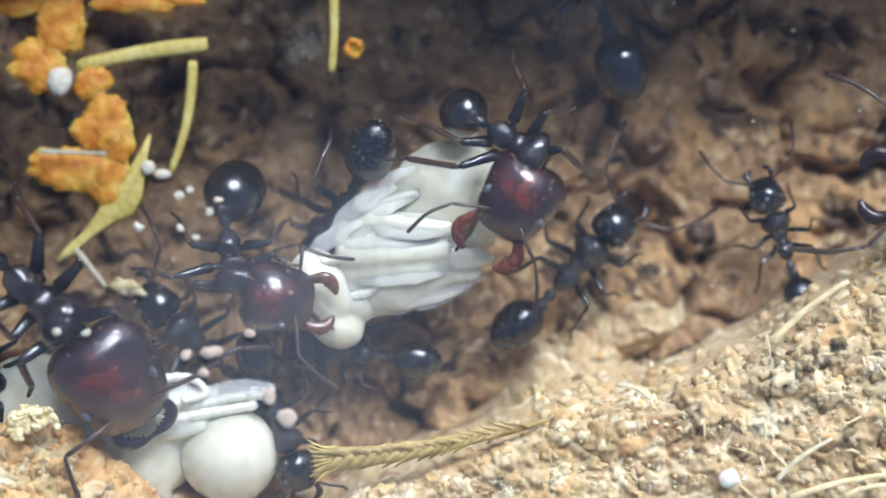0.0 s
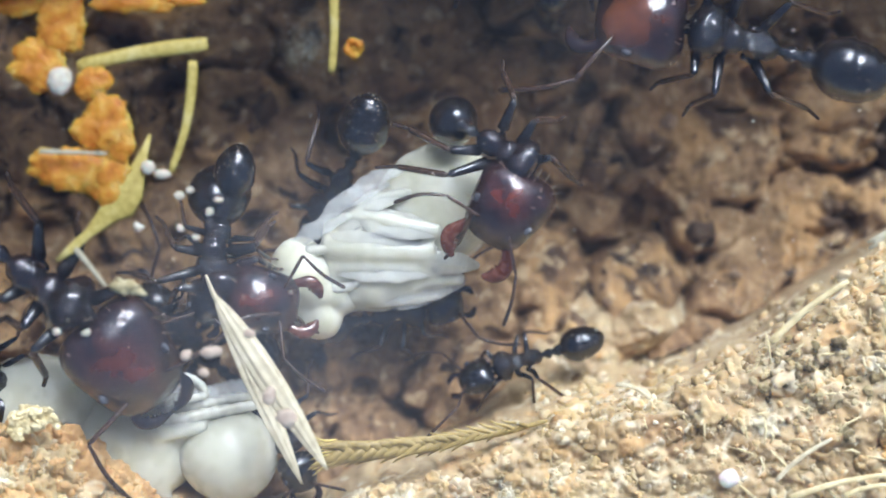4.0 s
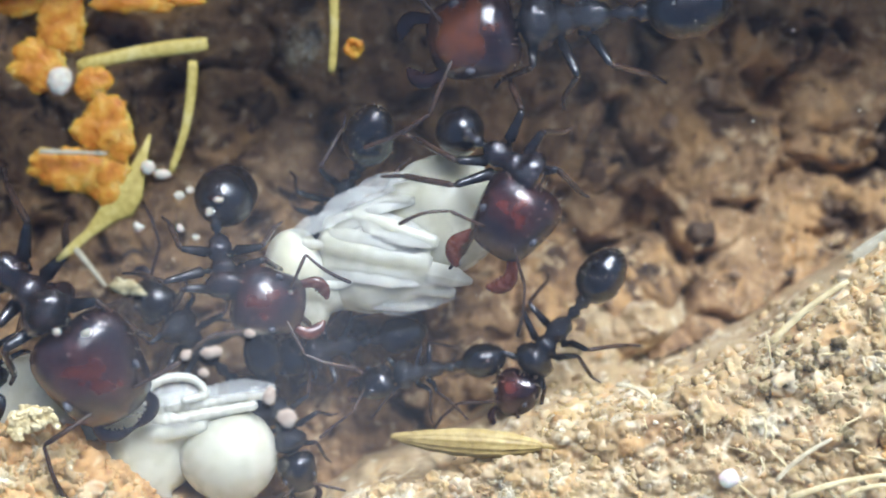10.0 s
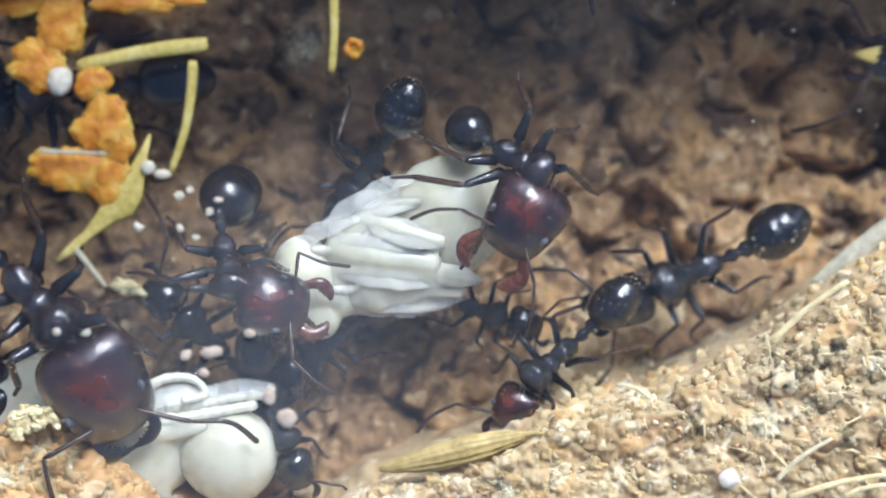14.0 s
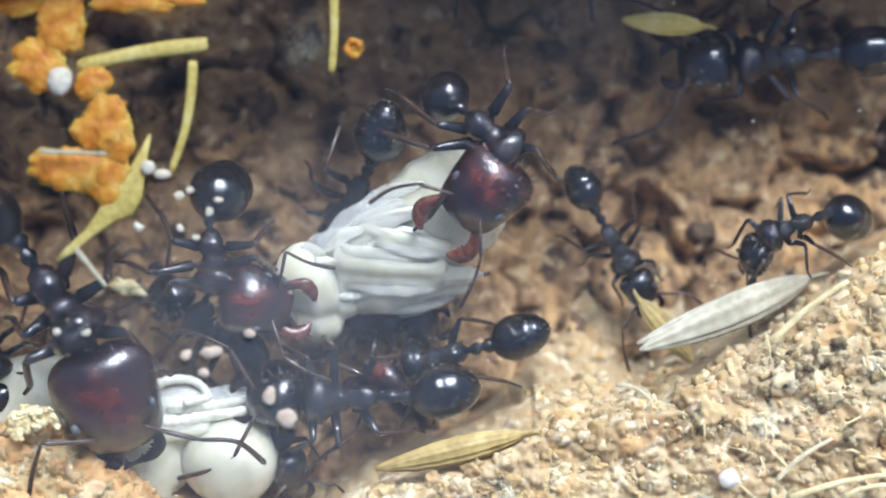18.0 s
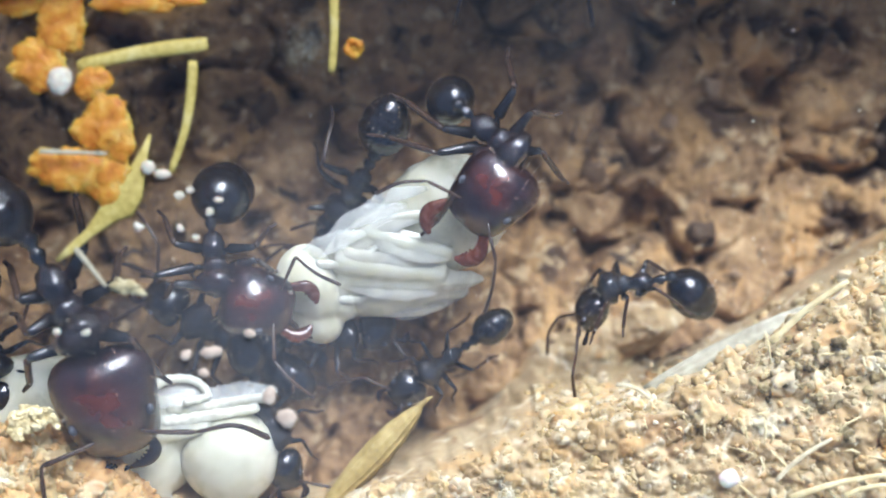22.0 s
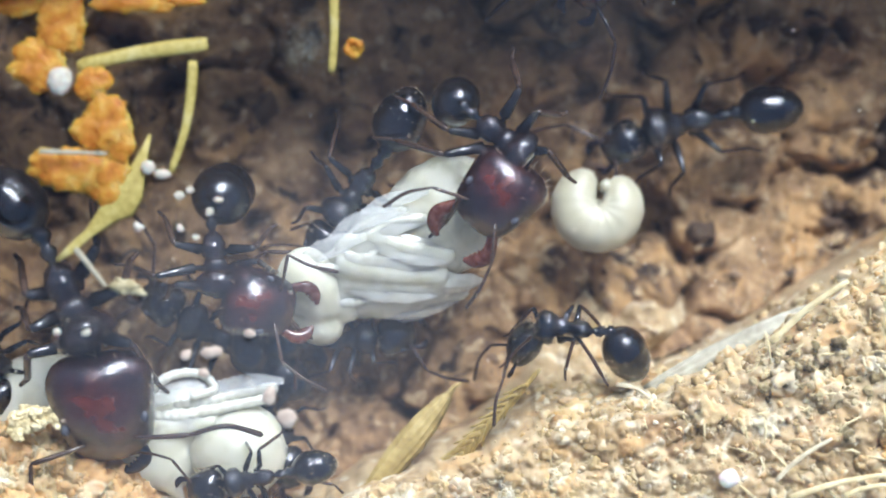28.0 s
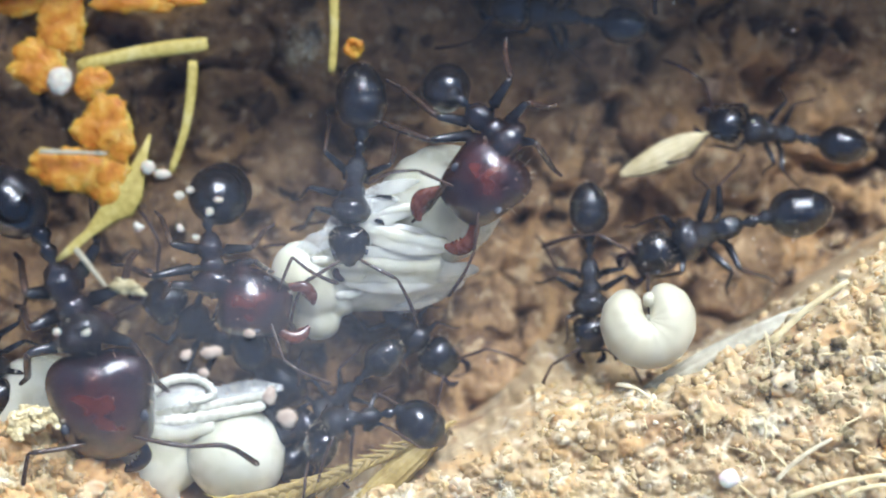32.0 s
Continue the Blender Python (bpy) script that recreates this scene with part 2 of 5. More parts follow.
def blob(bm, centre, radii, rough=0.0, freq=1.0, sub=3, turn=None, fine=0.9):
    made = bmesh.ops.create_icosphere(bm, subdivisions=sub, radius=1.0)["verts"]
    off = Vector((random.uniform(-50, 50), random.uniform(-50, 50), random.uniform(-50, 50)))
    for v in made:
        p = Vector((v.co.x * radii[0], v.co.y * radii[1], v.co.z * radii[2]))
        if rough:
            p *= 1 + rough * noise.fractal(p * freq + off, fine, 2.2, 6)
        if turn is not None:
            p = turn @ p
        v.co = p + Vector(centre)
    return bm


def smooth_step(a, b, v):
    v = np.clip((v - a) / (b - a), 0, 1)
    return v * v * (3 - 2 * v)


# ---- the gallery: floor, sand bank, walls, glass cover ----
EDGE_X = (-40, -19.4, -15.9, -13.6, -11.7, -9.0, -5.0, -3.6, 1.8, 3.9, 8.7, 12.0, 15.2, 18.2, 24.0, 40.0)
EDGE_Y = (-6.6, -7.0, -7.4, -8.8, -10.7, -11.8, -11.3, -10.2, -8.2, -7.0, -6.1, -4.6, -2.8, -0.9, 2.6, 6.0)


def floor_height(x, y):
    """Height of the gallery floor in mm: it rises gently towards the lower left."""
    rise = 1.9 * smooth_step(2.0, -9.0, y) + 1.0 * smooth_step(0.0, -14.0, x)
    return 0.3 + rise


def bank_height(x, y):
    d = np.interp(x, EDGE_X, EDGE_Y) - y
    skirt = -1.9 - 4.7 * smooth_step(1.0, 5.5, x) + 5.2 * smooth_step(8.0, 13.0, x)
    return -2.4 + 5.2 * smooth_step(skirt, -0.7, d) + 5.1 * smooth_step(-1.6, 1.2, d) + 0.7 * smooth_step(1.0, 6.0, d)


def sheet(name, x0, x1, y0, y1, step, height, keep, material):
    nx, ny = int((x1 - x0) / step) + 1, int((y1 - y0) / step) + 1
    verts, index = [], {}
    for j in range(ny):
        for i in range(nx):
            x, y = x0 + i * step, y0 + j * step
            if keep(x, y):
                index[i, j] = len(verts)
                verts.append((x * MM, y * MM, height(x, y) * MM))
    faces = []
    for (i, j) in index:
        q = [(i, j), (i + 1, j), (i + 1, j + 1), (i, j + 1)]
        if all(c in index for c in q):
            faces.append([index[c] for c in q])
    me = bpy.data.meshes.new(name)
    me.from_pydata(verts, [], faces)
    me.polygons.foreach_set("use_smooth", [True] * len(faces))
    me.materials.append(material)
    return new(name, me)


def floor_relief(x, y):
    """Clods of packed soil with narrow cracks between them and pits where they meet."""
    h = floor_height(x, y)
    p = Vector((x * 0.27, y * 0.31, 3.1))
    p = p + noise.noise_vector(p * 1.5) * 0.3 + noise.noise_vector(p * 5.0) * 0.06
    d = noise.voronoi(p)[0]
    gap = d[1] - d[0]
    open_crack = max(0.0, min(1.0, 0.2 + 1.7 * noise.noise(Vector((x * 0.35, y * 0.35, 8)))))
    crack = math.exp(-(gap / 0.055) ** 2) * open_crack
    pit = math.exp(-((d[2] - d[0]) / 0.14) ** 2) * max(0.0, min(1.0, 0.4 + 2.2 * noise.noise(Vector((x * 0.5, y * 0.5, 2)))))
    q = noise.voronoi(Vector((x, y * 1.2, 5)) * 0.9 + noise.noise_vector(Vector((x, y, 1)) * 1.1) * 0.35)[0]
    far = float(smooth_step(-2.0, 6.0, y))
    body = 0.26 * min(1.0, gap * 1.8) ** 0.6 + 0.16 * min(1.0, 1.8 * (q[1] - q[0])) + 0.34 * noise.fractal(Vector((x, y * 0.7, 7)) * 0.9, 0.6, 2.1, 6)
    return h - 1.0 - 0.8 * far + body - 1.1 * crack - 2.6 * pit + 1.0 * noise.noise(Vector((x * 0.22, y * 0.13, 1)))


def bank_relief(x, y):
    h = bank_height(x, y)
    n = noise.fractal(Vector((x, y, 2)) * 0.7, 0.95, 2.2, 5)
    r = noise.ridged_multi_fractal(Vector((x, y, 9)) * 0.5, 0.8, 2.1, 4, 1.0, 2.0)
    c = noise.voronoi(Vector((x, y, 4)) * 1.1 + noise.noise_vector(Vector((x, y, 5)) * 1.5) * 0.3)[0]
    e = noise.voronoi(Vector((x, y, 8)) * 3.2)[0]
    skirt = float(smooth_step(6.2, 4.6, h))
    lump = 0.4 + 0.1 * skirt
    f = noise.fractal(Vector((x, y, 6)) * 2.6, 0.55, 2.2, 4)
    crisp = 1 - 0.8 * skirt
    d = float(np.interp(x, EDGE_X, EDGE_Y)) - y
    gully = 3.2 * math.exp(-((d + 1.15) / 0.75) ** 2) * float(smooth_step(6.8, 9.0, x) * smooth_step(15.5, 13.0, x))
    return min(9.7, h + (0.5 + 0.15 * skirt) * n - 0.22 * crisp * (r - 1.0) + lump * (min(1, 1.5 * (c[1] - c[0])) - 0.4 * skirt) * 0.8 + 0.10 * crisp * min(1, 2 * (e[1] - e[0])) + 0.05 * crisp * f - gully)


tagged(sheet("floor", -30, 30, -16, 24, 0.13, floor_relief, lambda x, y: bank_height(x, y) < 3.4, M_FLOOR),
       "brown lumpy soil floor of the nest gallery", "floor", kind="structure")
tagged(sheet("ground_bank", -30, 30, -20, 8, 0.085, bank_relief, lambda x, y: bank_height(x, y) > -2.0, M_BANK),
       "sandy beige plaster bank rising to the glass", "bank", kind="structure")


def slab(name, x0, x1, y0, y1, z0, z1, material, label, category):
    bm = bmesh.new()
    bmesh.ops.create_cube(bm, size=1.0)
    for v in bm.verts:
        v.co = Vector(((x0 + x1) / 2 + v.co.x * (x1 - x0), (y0 + y1) / 2 + v.co.y * (y1 - y0), (z0 + z1) / 2 + v.co.z * (z1 - z0)))
    bmesh.ops.bevel(bm, geom=bm.edges[:], offset=0.3, segments=2, affect="EDGES")
    return tagged(part(name, bm, material, smooth=False), label, category, kind="structure")


slab("wall_north", -36, 36, 24, 28, -3, 10, M_WALL, "plaster wall closing the gallery", "wall")
slab("wall_south", -36, 36, -30, -26, -3, 10, M_WALL, "plaster wall closing the gallery", "wall")
slab("wall_west", -38, -34, -26, 24, -3, 10, M_WALL, "plaster wall closing the gallery", "wall")
slab("wall_east", 34, 38, -26, 24, -3, 10, M_WALL, "plaster wall closing the gallery", "wall")
glass = slab("window_1", -38, 38, -30, 28, 10.02, 12.0, M_GLASS, "clear dusty glass cover over the nest", "window")
glass.visible_shadow = False
# sheet for the dust film, whose pale colour stands in for haze
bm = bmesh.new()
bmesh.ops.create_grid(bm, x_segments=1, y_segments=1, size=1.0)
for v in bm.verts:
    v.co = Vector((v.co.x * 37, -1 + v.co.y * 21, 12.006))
tagged(part("window_dust_haze", bm, M_DUST_HAZE), "thin uneven film of dust and painted haze on the glass cover", "dust", kind="structure")
# added board out of view; its edge and tilt set the shade over the rear
board = slab("ceiling", -44, 44, -6, 6, 12.02, 14.0, M_BOARD, "unseen dark board added to shade the rear of the gallery", "ceiling")
board.matrix_basis = put(0, 19.6, 0, 0, 0, 10)


def pebbles(name, spots, material, label, category, sub=1, rough=0.75, freq=1.3, smooth=True, fine=0.9):
    """Many small deformed grains as one mesh; spots: x, y, z, size."""
    shapes = []
    for k in range(9):
        bm = bmesh.new()
        blob(bm, (0, 0, 0), (1, random.uniform(0.65, 1), random.uniform(0.5, 0.85)), rough, freq, sub, None, fine)
        shapes.append((np.array([v.co[:] for v in bm.verts]), [[v.index for v in f.verts] for f in bm.faces]))
        bm.free()
    verts, faces, base = [], [], 0
    for x, y, z, s in spots:
        v, f = random.choice(shapes)
        r = np.array(Euler((random.uniform(-0.5, 0.5), random.uniform(-0.5, 0.5), random.uniform(0, 6.28))).to_matrix())
        verts.extend(((v @ r.T) * s + (x, y, z)) * MM)
        faces.extend([[i + base for i in q] for q in f])
        base += len(v)
    me = bpy.data.meshes.new(name)
    me.from_pydata([tuple(v) for v in verts], [], faces)
    me.polygons.foreach_set("use_smooth", [smooth] * len(faces))
    me.materials.append(material)
    return tagged(new(name, me), label, category, kind="stuff")


def scatter(n, x0, x1, y0, y1, relief, keep, low, high, sink=0.2):
    spots = []
    while len(spots) < n:
        x, y = random.uniform(x0, x1), random.uniform(y0, y1)
        if keep(x, y):
            s = low + (high - low) * random.random() ** 5
            spots.append((x, y, min(9.9 - s, relief(x, y) + s * (0.35 - sink)), s))
    return spots


pebbles("sand_grains", scatter(2600, -21, 21, -12.5, 4, bank_relief, lambda x, y: bank_height(x, y) > 5.6, 0.02, 0.17),
        M_GRAIN, "loose beige, orange and white sand grains on the bank", "sand", 1, 0.7, 1.3, True)
pebbles("sand_crumbs", scatter(1100, -21, 21, -12.5, 4, bank_relief, lambda x, y: bank_height(x, y) > 6.6, 0.14, 0.8, 0.95),
        M_LUMP, "crumbly lumps of sandy soil on the bank", "soil", 4, 0.62, 1.5, True, 0.75)
pebbles("soil_mound", scatter(330, -20, -11.6, -11.5, -6, bank_relief, lambda x, y: bank_height(x, y) > 6.0, 0.14, 1.0, 0.85),
        M_MOUND, "orange-tan crumbly soil heaped against the glass", "soil", 4, 0.6, 1.5, True, 0.75)
pebbles("soil_crumbs", scatter(170, -22, 22, -12, 14, floor_relief, lambda x, y: bank_height(x, y) < 1.5, 0.08, 0.7),
        M_CLOD, "dark and brown soil crumbs on the gallery floor", "soil", 2, 0.8, 1.6)
pebbles("slope_crumbs", scatter(800, 3.5, 19, -9, 3, bank_relief, lambda x, y: 3.0 < bank_height(x, y) < 7.5, 0.04, 0.42, 0.5),
        M_LUMP, "fine sandy crumbs on the slope of the bank", "soil", 2, 0.6, 1.6)
dark_spots = []
for i in range(110):
    x, y = random.gauss(15.2, 1.5), random.gauss(-5.4, 0.9)
    s = 0.05 + 0.24 * random.random() ** 2
    if bank_height(x, y) > 7:
        dark_spots.append((x, y, min(9.9 - s, bank_relief(x, y) + 0.1 * s), s))
pebbles("dark_crumbs", dark_spots, M_MOSS, "olive brown soil crumbs among the pale sand", "soil", 3, 0.5, 2.4)

# ---- brood: two pupae and a curled larva ----
def limb(bm, path, r0, r1, seg=8, flat=0.75, steps=14, beads=0.0, count=6):
    """A smooth limb through the path's points, tapering from r0 to r1, with ring-like beads."""
    pts = [Vector(p) for p in path]
    pts = [pts[0] * 2 - pts[1]] + pts + [pts[-1] * 2 - pts[-2]]
    out, radii = [], []
    n = len(pts) - 3
    for i in range(n * steps + 1):
        k = min(n - 1, i // steps)
        u = i / steps - k
        a, b, c, d = pts[k:k + 4]
        out.append(0.5 * (2 * b + (c - a) * u + (2 * a - 5 * b + 4 * c - d) * u * u + (3 * b - a - 3 * c + d) * u ** 3))
        w = i / (n * steps)
        r = r0 + (r1 - r0) * w
        r *= 1 + beads * abs(math.sin(math.pi * w * count)) - beads * 0.5
        radii.append(r * (0.55 if i in (0, n * steps) else 1))
    return tube(bm, out, radii, seg, flat)


def spline(path, steps):
    pts = [Vector(p) for p in path]
    pts = [pts[0] * 2 - pts[1]] + pts + [pts[-1] * 2 - pts[-2]]
    out, n = [], len(pts) - 3
    for i in range(n * steps + 1):
        k = min(n - 1, i // steps)
        u = i / steps - k
        a, b, c, d = pts[k:k + 4]
        out.append(0.5 * (2 * b + (c - a) * u + (2 * a - 5 * b + 4 * c - d) * u * u + (3 * b - a - 3 * c + d) * u ** 3))
    return out


def blade(path, widths, thick, teeth=0, bite=0.0, lean=0.0, steps=8):
    """A flat glassy limb with a ridge and crisp edges; teeth: joints that jag its rim; lean tips its flat side."""
    bm = bmesh.new()
    pts = spline(path, steps)
    rings = []
    for i, p in enumerate(pts):
        d = (pts[min(i + 1, len(pts) - 1)] - pts[max(i - 1, 0)]).normalized()
        side = d.cross(Vector((0, lean, 1))).normalized()
        top = side.cross(d).normalized()
        u = i / (len(pts) - 1)
        k = u * (len(widths) - 1)
        j = min(len(widths) - 2, int(k))
        w = widths[j] + (widths[j + 1] - widths[j]) * (k - j)
        if teeth:
            w *= 1 - bite * ((u * teeth) % 1.0)
        t = thick * (1 - 0.4 * u) * min(1, w / max(widths) + 0.3)
        shape = ((-1, 0), (-0.55, 0.7), (0.1, 1), (0.65, 0.6), (1, 0), (0.6, -0.6), (0, -0.8), (-0.6, -0.6))
        rings.append([bm.verts.new(p + side * w * a + top * t * b) for a, b in shape])
    for a, b in zip(rings, rings[1:]):
        for k in range(8):
            bm.faces.new((a[k], a[(k + 1) % 8], b[(k + 1) % 8], b[k]))
    bm.faces.new(rings[0][::-1])
    bm.faces.new(rings[-1])
    for a, b in zip(rings, rings[1:]):
        for k in (0, 2, 4):
            bm.edges.get((a[k], b[k])).smooth = False
    return bm


def skin(bm, amount, freq):
    """Soft dents and folds over a swept body."""
    off = Vector((random.uniform(-20, 20), random.uniform(-20, 20), 0))
    for v in bm.verts:
        v.co += v.co.normalized() * amount * noise.fractal(v.co * freq + off, 0.8, 2.0, 3)
    return bm


def fuse(ob, voxel, rounds):
    """Melts the overlapping lobes of one part into a single soft skin."""
    m = ob.modifiers.new("melt", "REMESH")
    m.mode, m.voxel_size, m.use_smooth_shade = "VOXEL", voxel * MM, True
    m = ob.modifiers.new("soften", "SMOOTH")
    m.factor, m.iterations = 0.5, rounds
    return ob


def central_pupa():
    root = new("ant_pupa")
    bm = bmesh.new()
    blob(bm, (-3.75, 1.15, 0.2), (1.3, 1.75, 1.3), 0.08, 0.8, 4, Euler((0, 0, -0.1)).to_matrix())
    blob(bm, (-4.35, -0.35, 0.05), (1.0, 1.25, 0.95), 0.06, 0.8, 4, Euler((0, 0, 0.35)).to_matrix())
    blob(bm, (-3.0, -0.2, 0.1), (0.9, 1.0, 0.9), 0.06, 0.8, 3)
    fuse(part("head", bm, M_PUPA, root), 0.1, 9)
    folds = (
        ([(-0.5, 1.9, 1.2), (0.1, 1.2, 1.6), (1.0, 0.2, 1.9), (1.9, -0.75, 1.8)], 0.44, 0.36),
        ([(-2.3, 1.8, 0.9), (-1.5, 1.0, 1.4), (-0.2, -0.1, 1.7), (1.3, -1.3, 1.7)], 0.54, 0.38),
        ([(-2.5, 0.9, 0.8), (-1.5, 0.1, 1.25), (-0.3, -0.9, 1.45), (1.0, -2.0, 1.25)], 0.5, 0.34),
        ([(-2.4, 0.2, 0.6), (-1.2, -0.7, 1.05), (0.2, -1.8, 1.1), (1.5, -2.85, 0.7)], 0.55, 0.3),
        ([(-2.2, -0.7, 0.3), (-1.3, -1.3, 0.7), (-0.2, -2.1, 0.7), (0.9, -2.9, 0.35)], 0.5, 0.28),
        ([(0.5, -1.1, 1.55), (1.1, -1.7, 1.5), (1.8, -2.3, 1.1), (2.3, -2.8, 0.6)], 0.34, 0.22),
        ([(-1.9, 2.2, 0.6), (-0.8, 1.9, 1.15), (0.5, 1.9, 1.4), (1.9, 1.3, 1.6)], 0.4, 0.28))
    bm = bmesh.new()
    blob(bm, (-0.9, 0.1, -0.05), (2.6, 2.2, 1.5), 0.12, 0.7, 4)
    blob(bm, (0.2, -1.1, 0.35), (1.8, 1.5, 1.2), 0.1, 0.7, 4)
    blob(bm, (-0.4, -0.2, 0.45), (2.4, 2.1, 1.15), 0.06, 0.8, 4)
    blob(bm, (-2.9, 0.5, 0.05), (0.9, 1.3, 0.95), 0.05, 0.8, 3)
    for path, r0, r1 in folds:
        limb(bm, path, r0 * 1.12, r1 * 1.05, 12, 0.6, 10)
    fuse(part("thorax", bm, M_PUPA, root), 0.09, 14)
    bm = bmesh.new()
    path, radii = bulge(-0.6, 5.3, 2.5, 26, 0.5, 0.25, -0.1, 0.1)
    radii = [r * (1 - 0.012 * math.cos(i * 2.1)) for i, r in enumerate(radii)]
    skin(tube(bm, path, radii, 36, 0.8), 0.08, 0.6)
    part("gaster", bm, M_PUPA, root)
    # folded legs and feet, laid slantwise over the mid-body and fanning out past its side
    for k, (path, r0, r1) in enumerate(folds):
        flat = [(x, y, z + 0.05) for x, y, z in path]
        sheet_bm = blade(flat, (r0 * 0.8, r0 * 1.45, r0 * 1.35, r1 * 0.6), 0.2, 0, 0, (0.5, -0.4, 0.3, -0.6, 0.2, -0.3, 0.6)[k])
        part("leg", skin(sheet_bm, 0.05, 1.4), M_PUPALEG, root)
    for path, widths, thick, lean in (
            ([(-3.5, 2.5, 0.6), (-2.6, 2.5, 0.95), (-1.6, 2.35, 1.2), (-0.6, 2.1, 1.4)], (0.2, 0.42, 0.4, 0.12), 0.07, 0.5),
            ([(-2.1, 2.6, 0.8), (-1.0, 2.75, 1.0), (0.2, 2.5, 1.3), (1.4, 2.1, 1.6)], (0.15, 0.36, 0.4, 0.1), 0.06, 0.4),
            ([(-0.6, 2.7, 0.9), (0.6, 2.75, 1.1), (1.7, 2.5, 1.3), (2.6, 2.2, 1.4)], (0.12, 0.34, 0.3, 0.08), 0.06, 0.3),
            ([(-2.0, -1.2, 0.7), (-0.9, -1.95, 0.95), (0.4, -2.5, 0.8), (1.5, -3.0, 0.5)], (0.3, 0.62, 0.6, 0.2), 0.07, -0.5)):
        part("wing_sheath", skin(blade(path, widths, thick, 0, 0, lean, 10), 0.1, 1.1), M_VEIL, root, "thin translucent folded sheath")
    for path in ([(-3.1, 2.0, 1.0), (-2.0, 1.4, 1.3), (-0.9, 1.3, 1.5), (0.4, 1.4, 1.55)], [(-3.3, 0.2, 0.85), (-2.4, -0.3, 1.05), (-1.2, -0.4, 1.5), (0.0, -1.1, 1.55)]):
        bm = bmesh.new()
        limb(bm, path, 0.22, 0.16, 8, 0.6, 14, 0.2, 11)
        part("antenna", bm, M_PUPALEG, root)
    return tagged(root, "creamy white ant pupa with folded glassy legs, held by workers", "pupa", "ant brood")


def lower_pupa():
    root = new("ant_pupa")
    bm = bmesh.new()
    path, radii = bulge(1.45, 5.65, 2.02, 24, 0.5, 0, 0, 0.05)
    tube(bm, path, radii, 32, 0.95)
    part("gaster", skin(bm, 0.05, 0.5), M_PUPA, root)
    bm = bmesh.new()
    blob(bm, (-0.5, -0.4, -0.3), (2.9, 2.2, 1.5), 0.12, 0.6, 4)
    blob(bm, (1.2, 0.9, 0.1), (1.8, 1.3, 1.0), 0.1, 0.7, 4)
    blob(bm, (2.6, 1.6, 0.3), (1.6, 0.7, 0.8), 0.1, 0.7, 4, Euler((0, 0, 0.35)).to_matrix())
    limb(bm, [(-0.9, 0.3, 0.8), (0.3, 0.35, 1.1), (1.5, 0.7, 1.2), (2.6, 1.15, 1.3)], 0.5, 0.3, 12, 0.6, 10)
    limb(bm, [(-0.6, -1.3, 0.7), (0.5, -1.7, 0.6), (1.3, -2.2, 0.1), (1.6, -2.9, -0.4)], 0.5, 0.25, 12, 0.6, 10)
    fuse(part("thorax", bm, M_PUPA, root), 0.09, 14)
    bm = bmesh.new()
    blob(bm, (-4.6, 0.3, -0.3), (2.6, 2.4, 1.6), 0.07, 0.5, 4)
    part("head", bm, M_PUPA, root)
    # beaded feet lying along the back, the tips free
    for path, r0, r1 in (([(0.0, 0.7, 1.1), (1.2, 1.1, 1.4), (2.7, 1.7, 1.4), (4.4, 2.35, 1.1)], 0.3, 0.2),
                         ([(0.6, 1.5, 1.0), (1.9, 1.8, 1.15), (3.2, 2.35, 1.0), (4.8, 2.85, 0.8)], 0.28, 0.2)):
        bm = bmesh.new()
        limb(bm, [(x, y, z - 0.18) for x, y, z in path], r0, r1, 12, 0.6, 18, 0.22, 11)
        part("leg", skin(bm, 0.05, 2.2), M_PUPALEG, root)
    for path, r0, r1 in (([(-0.9, 0.3, 0.85), (0.3, 0.4, 1.1), (1.3, 0.8, 1.2), (2.2, 1.2, 1.2)], 0.42, 0.22),
                         ([(-0.6, -1.3, 0.7), (0.5, -1.7, 0.6), (1.3, -2.2, 0.1), (1.6, -2.9, -0.4)], 0.45, 0.22)):
        bm = bmesh.new()
        limb(bm, path, r0, r1, 10, 0.6, 10, 0.1, 4)
        part("leg", skin(bm, 0.06, 1.6), M_PUPALEG, root)
    for path, widths, lean in (([(-0.9, 1.0, 0.9), (0.2, 1.9, 1.0), (1.3, 2.3, 0.95), (2.7, 2.5, 0.8)], (0.3, 0.62, 0.6, 0.25), 0.5),
                               ([(1.2, 2.0, 0.8), (2.4, 2.5, 0.85), (3.7, 3.0, 0.8), (5.0, 3.2, 0.6)], (0.2, 0.35, 0.38, 0.16), 0.6)):
        part("wing_sheath", blade(path, widths, 0.05, 13, 0.22, lean, 26), M_VEIL, root, "thin translucent folded sheath")
    bm = bmesh.new()
    limb(bm, [(-0.6, 1.6, 1.0), (0.3, 2.6, 1.05), (1.5, 2.9, 0.95), (2.2, 2.4, 1.1), (1.3, 1.9, 1.35)], 0.22, 0.16, 8, 0.7, 14, 0.2, 12)
    part("antenna", bm, M_PUPALEG, root)
    return tagged(root, "large creamy white ant pupa lying against the soil mound", "pupa", "ant brood")


